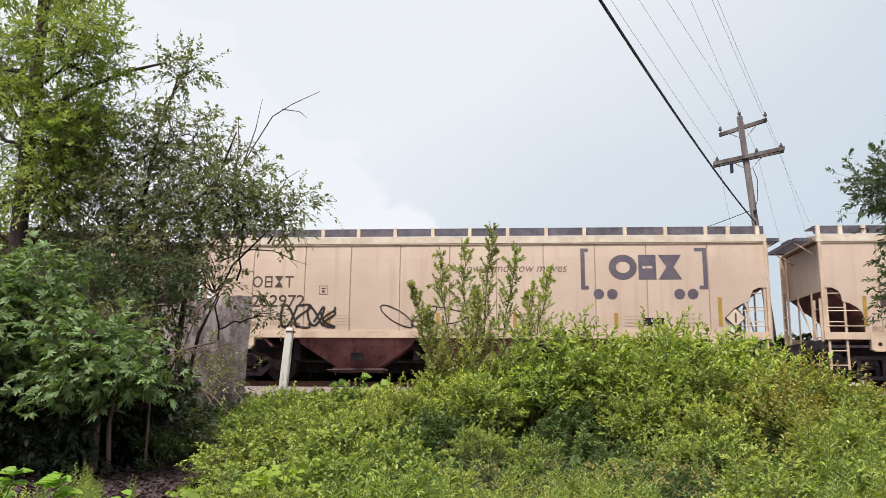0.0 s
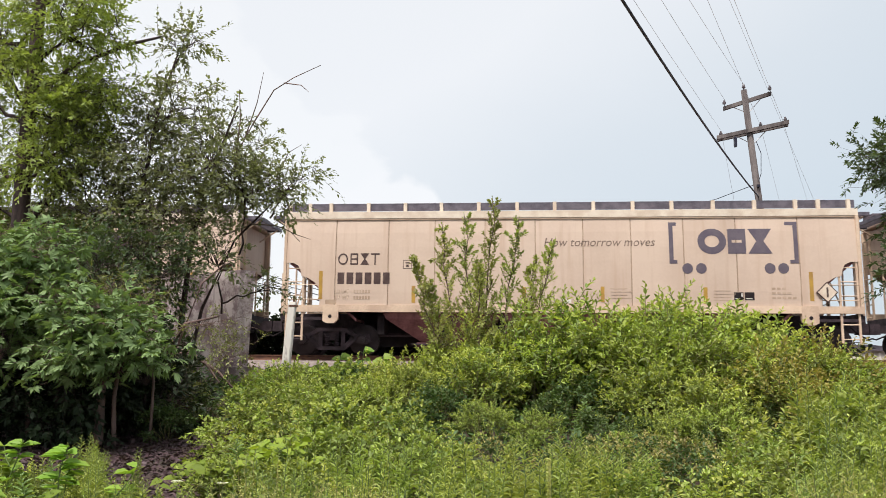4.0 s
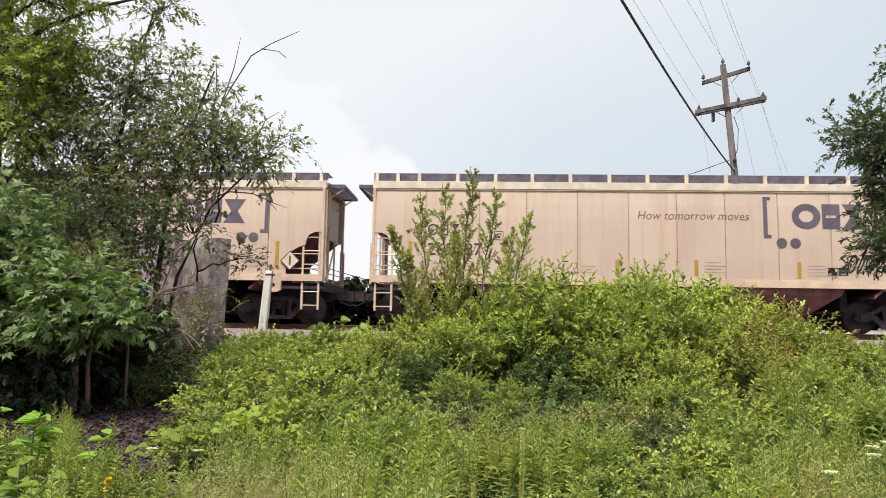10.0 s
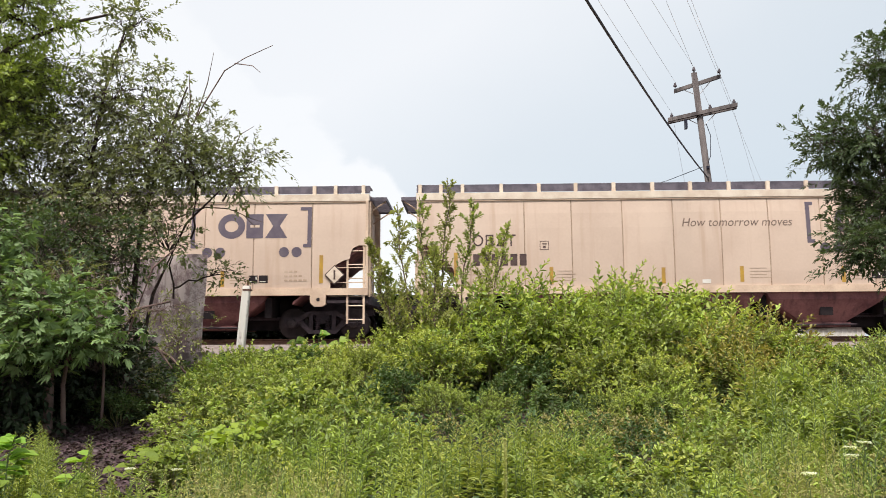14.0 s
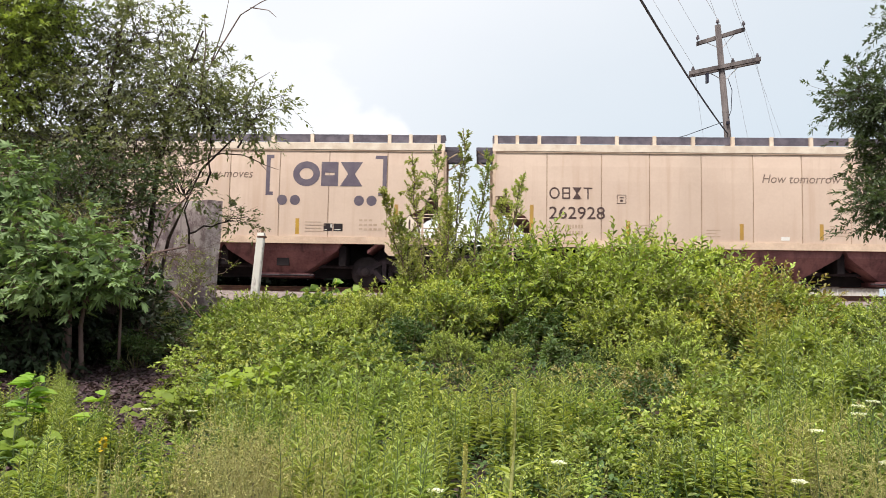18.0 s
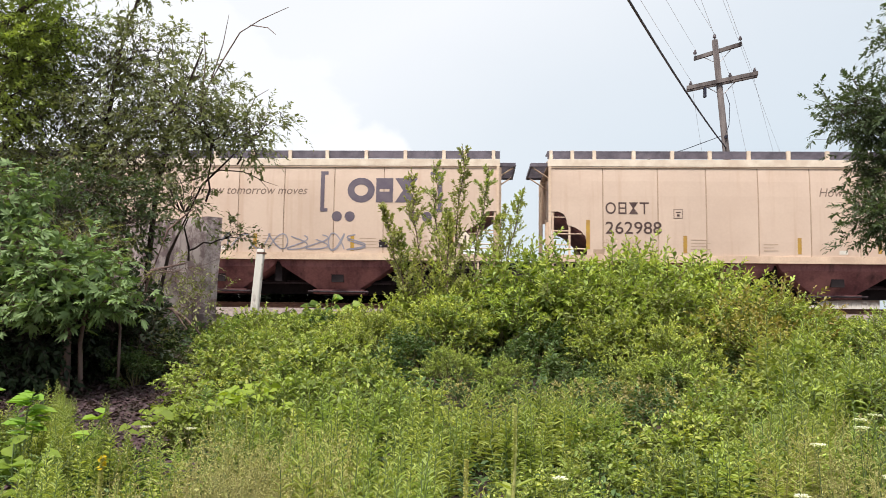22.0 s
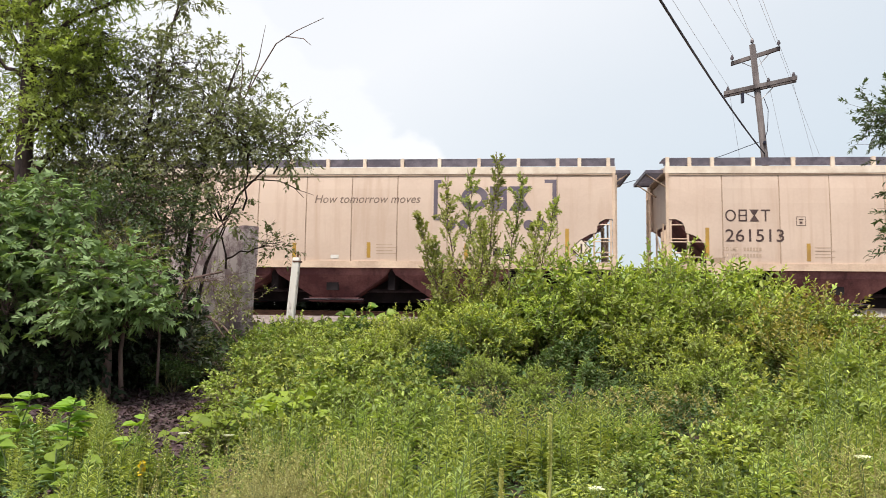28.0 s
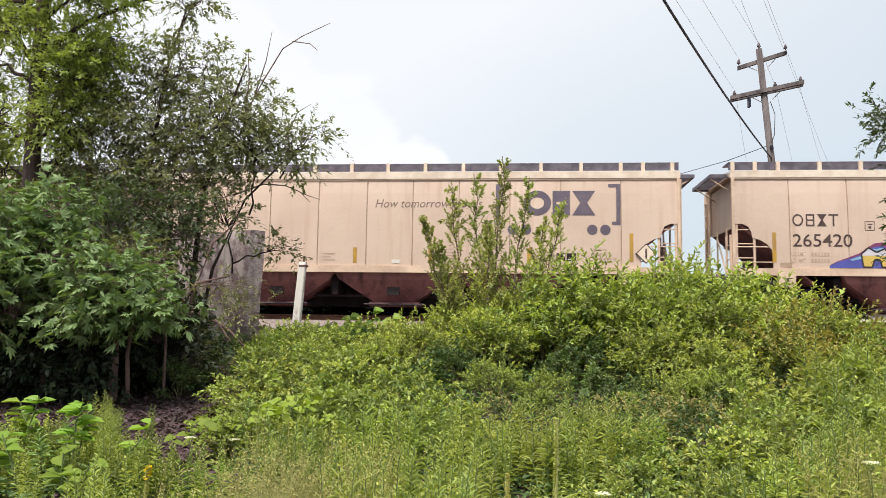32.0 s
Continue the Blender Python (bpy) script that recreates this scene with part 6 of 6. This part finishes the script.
        part("stem", tubes("stem", [(line, 0.010, 0.005)], GREENSTEM, 5), None, ob)
        T, _ = along([line], g, k, 0.45)
        w = g.uniform(0, 6.3, k)
        D = np.stack([np.cos(w), 0.6 * np.sin(w) - 0.2, np.full(k, 0.35)], axis=1)
        L = g.uniform(0.12, 0.2, k)
        part("leaf", leaves("leaf", T, D, D * 0 + np.array([0, -0.35, 1.0]) + g.normal(0, 0.2, (k, 3)), L, L * 0.52, LEAF_POKE, 0.3), None, ob)
    # very large rounded leaves by the post
    for x, y, z, k in ((-3.5, 16.0, 1.84, 7), (-3.05, 16.1, 1.96, 6), (-3.85, 15.8, 1.68, 6), (-2.6, 15.8, 1.85, 5)):
        z0 = lift(x, y)
        ob = thing("big_leaf_weed", "weed with very large rounded green leaves beside the track", "weed", (x, y, z0), "large-leaved weeds")
        line = bend(g, (0, 0, 0), (0.05, 0, z - z0), 5, 0.03)
        part("stem", tubes("stem", [(line, 0.014, 0.008)], GREENSTEM, 5), None, ob)
        T, _ = along([line], g, k, 0.55)
        w = np.arange(k) * 2.4
        D = np.stack([np.cos(w), 0.5 * np.sin(w) - 0.3, np.full(k, 0.3)], axis=1)
        L = g.uniform(0.2, 0.3, k)
        part("leaf", leaves("leaf", T, D, D * 0 + np.array([0, -0.7, 0.8]) + g.normal(0, 0.2, (k, 3)), L, L * 0.8, LEAF_POKE, 0.35), None, ob)
    # lime-coloured vine patches
    for x, y, z, n, s in ((-2.2, 7.5, 0.85, 90, 0.45), (-2.1, 9.5, 0.80, 40, 0.25), (-2.4, 10.0, 0.92, 40, 0.3), (-3.0, 7.6, 0.62, 60, 0.3)):
        ob = thing("vine_patch", "patch of lime-yellow vine leaves over the weeds", "vine", (x, y, lift(x, y)), "vine patches")
        h = z - lift(x, y)
        P = g.normal(0, 1, (n, 3)) * np.array([s * 0.5, 0.2, 0.05]) + np.array([0, 0, h])
        P[:, 2] -= 0.6 * np.abs(P[:, 0]) ** 1.5
        part("runner", tubes("runner", [(bend(g, (-s * 0.7, 0, 0), (s * 0.2, 0, h), 6, 0.06, 0.1), 0.006, 0.003), (bend(g, (s * 0.6, 0.05, 0), (0, 0, h), 6, 0.06, 0.1), 0.006, 0.003)], GREENSTEM), None, ob)
        L = g.uniform(0.07, 0.13, n)
        part("foliage", leaves("foliage", P, g.normal(0, 1, (n, 3)) * np.array([1, 1, 0.3]) + np.array([0, -0.5, 0]), g.normal(0, 0.3, (n, 3)) + np.array([0, -0.4, 1]), L, L * 0.8, LEAF_LIME), None, ob)
    # dry grasses with branching seed heads
    for i in range(56):
        if i < 32:
            x, y = g.uniform(-2.05, -0.75), g.uniform(3.9, 5.3)
        else:
            x, y = g.uniform(1.75, 3.1), g.uniform(4.2, 5.7)
        ob = thing("dry_grass", "tuft of straw-coloured branching dry grass", "grass", (x, y, lift(x, y)), "dry grass tufts")
        lines, T, D, L = [], [], [], []
        for _ in range(9):
            w = g.uniform(0, 6.3)
            h = g.uniform(0.38, 0.66)
            r = g.uniform(0.05, 0.22)
            p = bend(g, (0, 0, 0), (r * math.cos(w), r * math.sin(w), h), 6, 0.05)
            lines.append((p, 0.003, 0.0014))
            for q in range(8):
                s = p[2 + q % 4] + (p[-1] - p[-2]) * g.random()
                e = g.normal(0, 0.055, 3) + np.array([0, 0, 0.075])
                lines.append((np.stack([s, s + e * 0.5 + g.normal(0, 0.008, 3), s + e]), 0.0017, 0.001))
                T.append(s), D.append(e / np.linalg.norm(e)), L.append(np.linalg.norm(e) * 1.1)
        part("blade", tubes("blade", lines, DRY, 3), None, ob)
        got, _ = spray_leaves(g, np.array(T), np.array(D), np.array(L), 7, 0.016, 0.4, 0.0)
        part("seed_head", leaves("seed_head", *got, STALK), None, ob)
    # fern-like frond clump in the dark hollow of the bushes
    for x, y, z in ((0.9, 10.5, 1.25), (-3.72, 6.5, 1.03), (-3.85, 6.3, 0.9), (-2.75, 7.9, 0.95), (-2.3, 10.5, 1.4)):
        z0 = lift(x, y)
        ob = thing("feathery_weed", "upright weed with feathery narrow leaves", "weed", (x, y, z0), "feathery weeds")
        st, fo = weed_meshes(int(200 + x * 7), z - z0, LEAF_SHRUB, 0.15, 0.20, 60, 0.25)
        part("stem", st, None, ob)
        part("foliage", fo, None, ob)


make_special_plants()


def make_far_side():
    """What stands beyond the track: a hedge row, darkened and sized to fill the view under the cars, and a low white
    shed.
    """
    # hedge leaves take the shade colour, so the gap below the cars stays dark
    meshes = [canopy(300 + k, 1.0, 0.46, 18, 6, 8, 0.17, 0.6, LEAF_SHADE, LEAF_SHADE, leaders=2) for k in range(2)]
    g = random.Random(77)
    for i in range(46):
        x = -17 + i * 0.60
        if x > 10.6:
            break
        y = 27.75 + g.uniform(-0.15, 0.15)
        plant("hedge_bush", "hedge bush beyond the track, darkened for the shade under the cars", "bush", (x, y, lift(x, y) - 0.05), meshes[i % 2], "hedge beyond the track", g.uniform(0, 6.3), g.uniform(1.7, 1.9))
    shed = thing("low_shed", "low white metal shed with ribbed wall beyond the track", "shed", (14.0, 34.0, lift(14, 34)))
    b = Build().box(-2.2, 0, -0.3, 2.6, 3.0, 2.3)
    part("wall", b, WHITE, shed)
    for k in range(24):
        part("rib", Build().box(-2.15 + k * 0.2, -0.03, 0.0, -2.11 + k * 0.2, -0.002, 2.25), WHITE, shed)
    part("window", Build().box(-1.05, -0.025, 1.75, -0.55, -0.003, 2.05), BLACK, shed, "dark window")
    part("roof", Build().prism([(-2.35, 2.30), (2.75, 2.30), (2.75, 2.36), (0.2, 2.55), (-2.35, 2.36)], -0.12, 3.1), GRATE, shed)


make_far_side()


# ---------------------------------------------------------------- what moves
# how far the train has rolled, in metres, at each time
ROLLED = ((0.0, -9.18), (4.0, 64.85), (8.0, 138.72), (12.0, 212.38), (16.0, 285.85), (20.0, 359.15), (24.0, 432.33), (28.0, 505.48), (32.0, 578.72))


def motions():
    for i, car in CARS.items():
        walk(car, [(t, pose(s - PITCH * i, TRACK_Y, RAIL_Z)) for t, s in ROLLED])


motions()
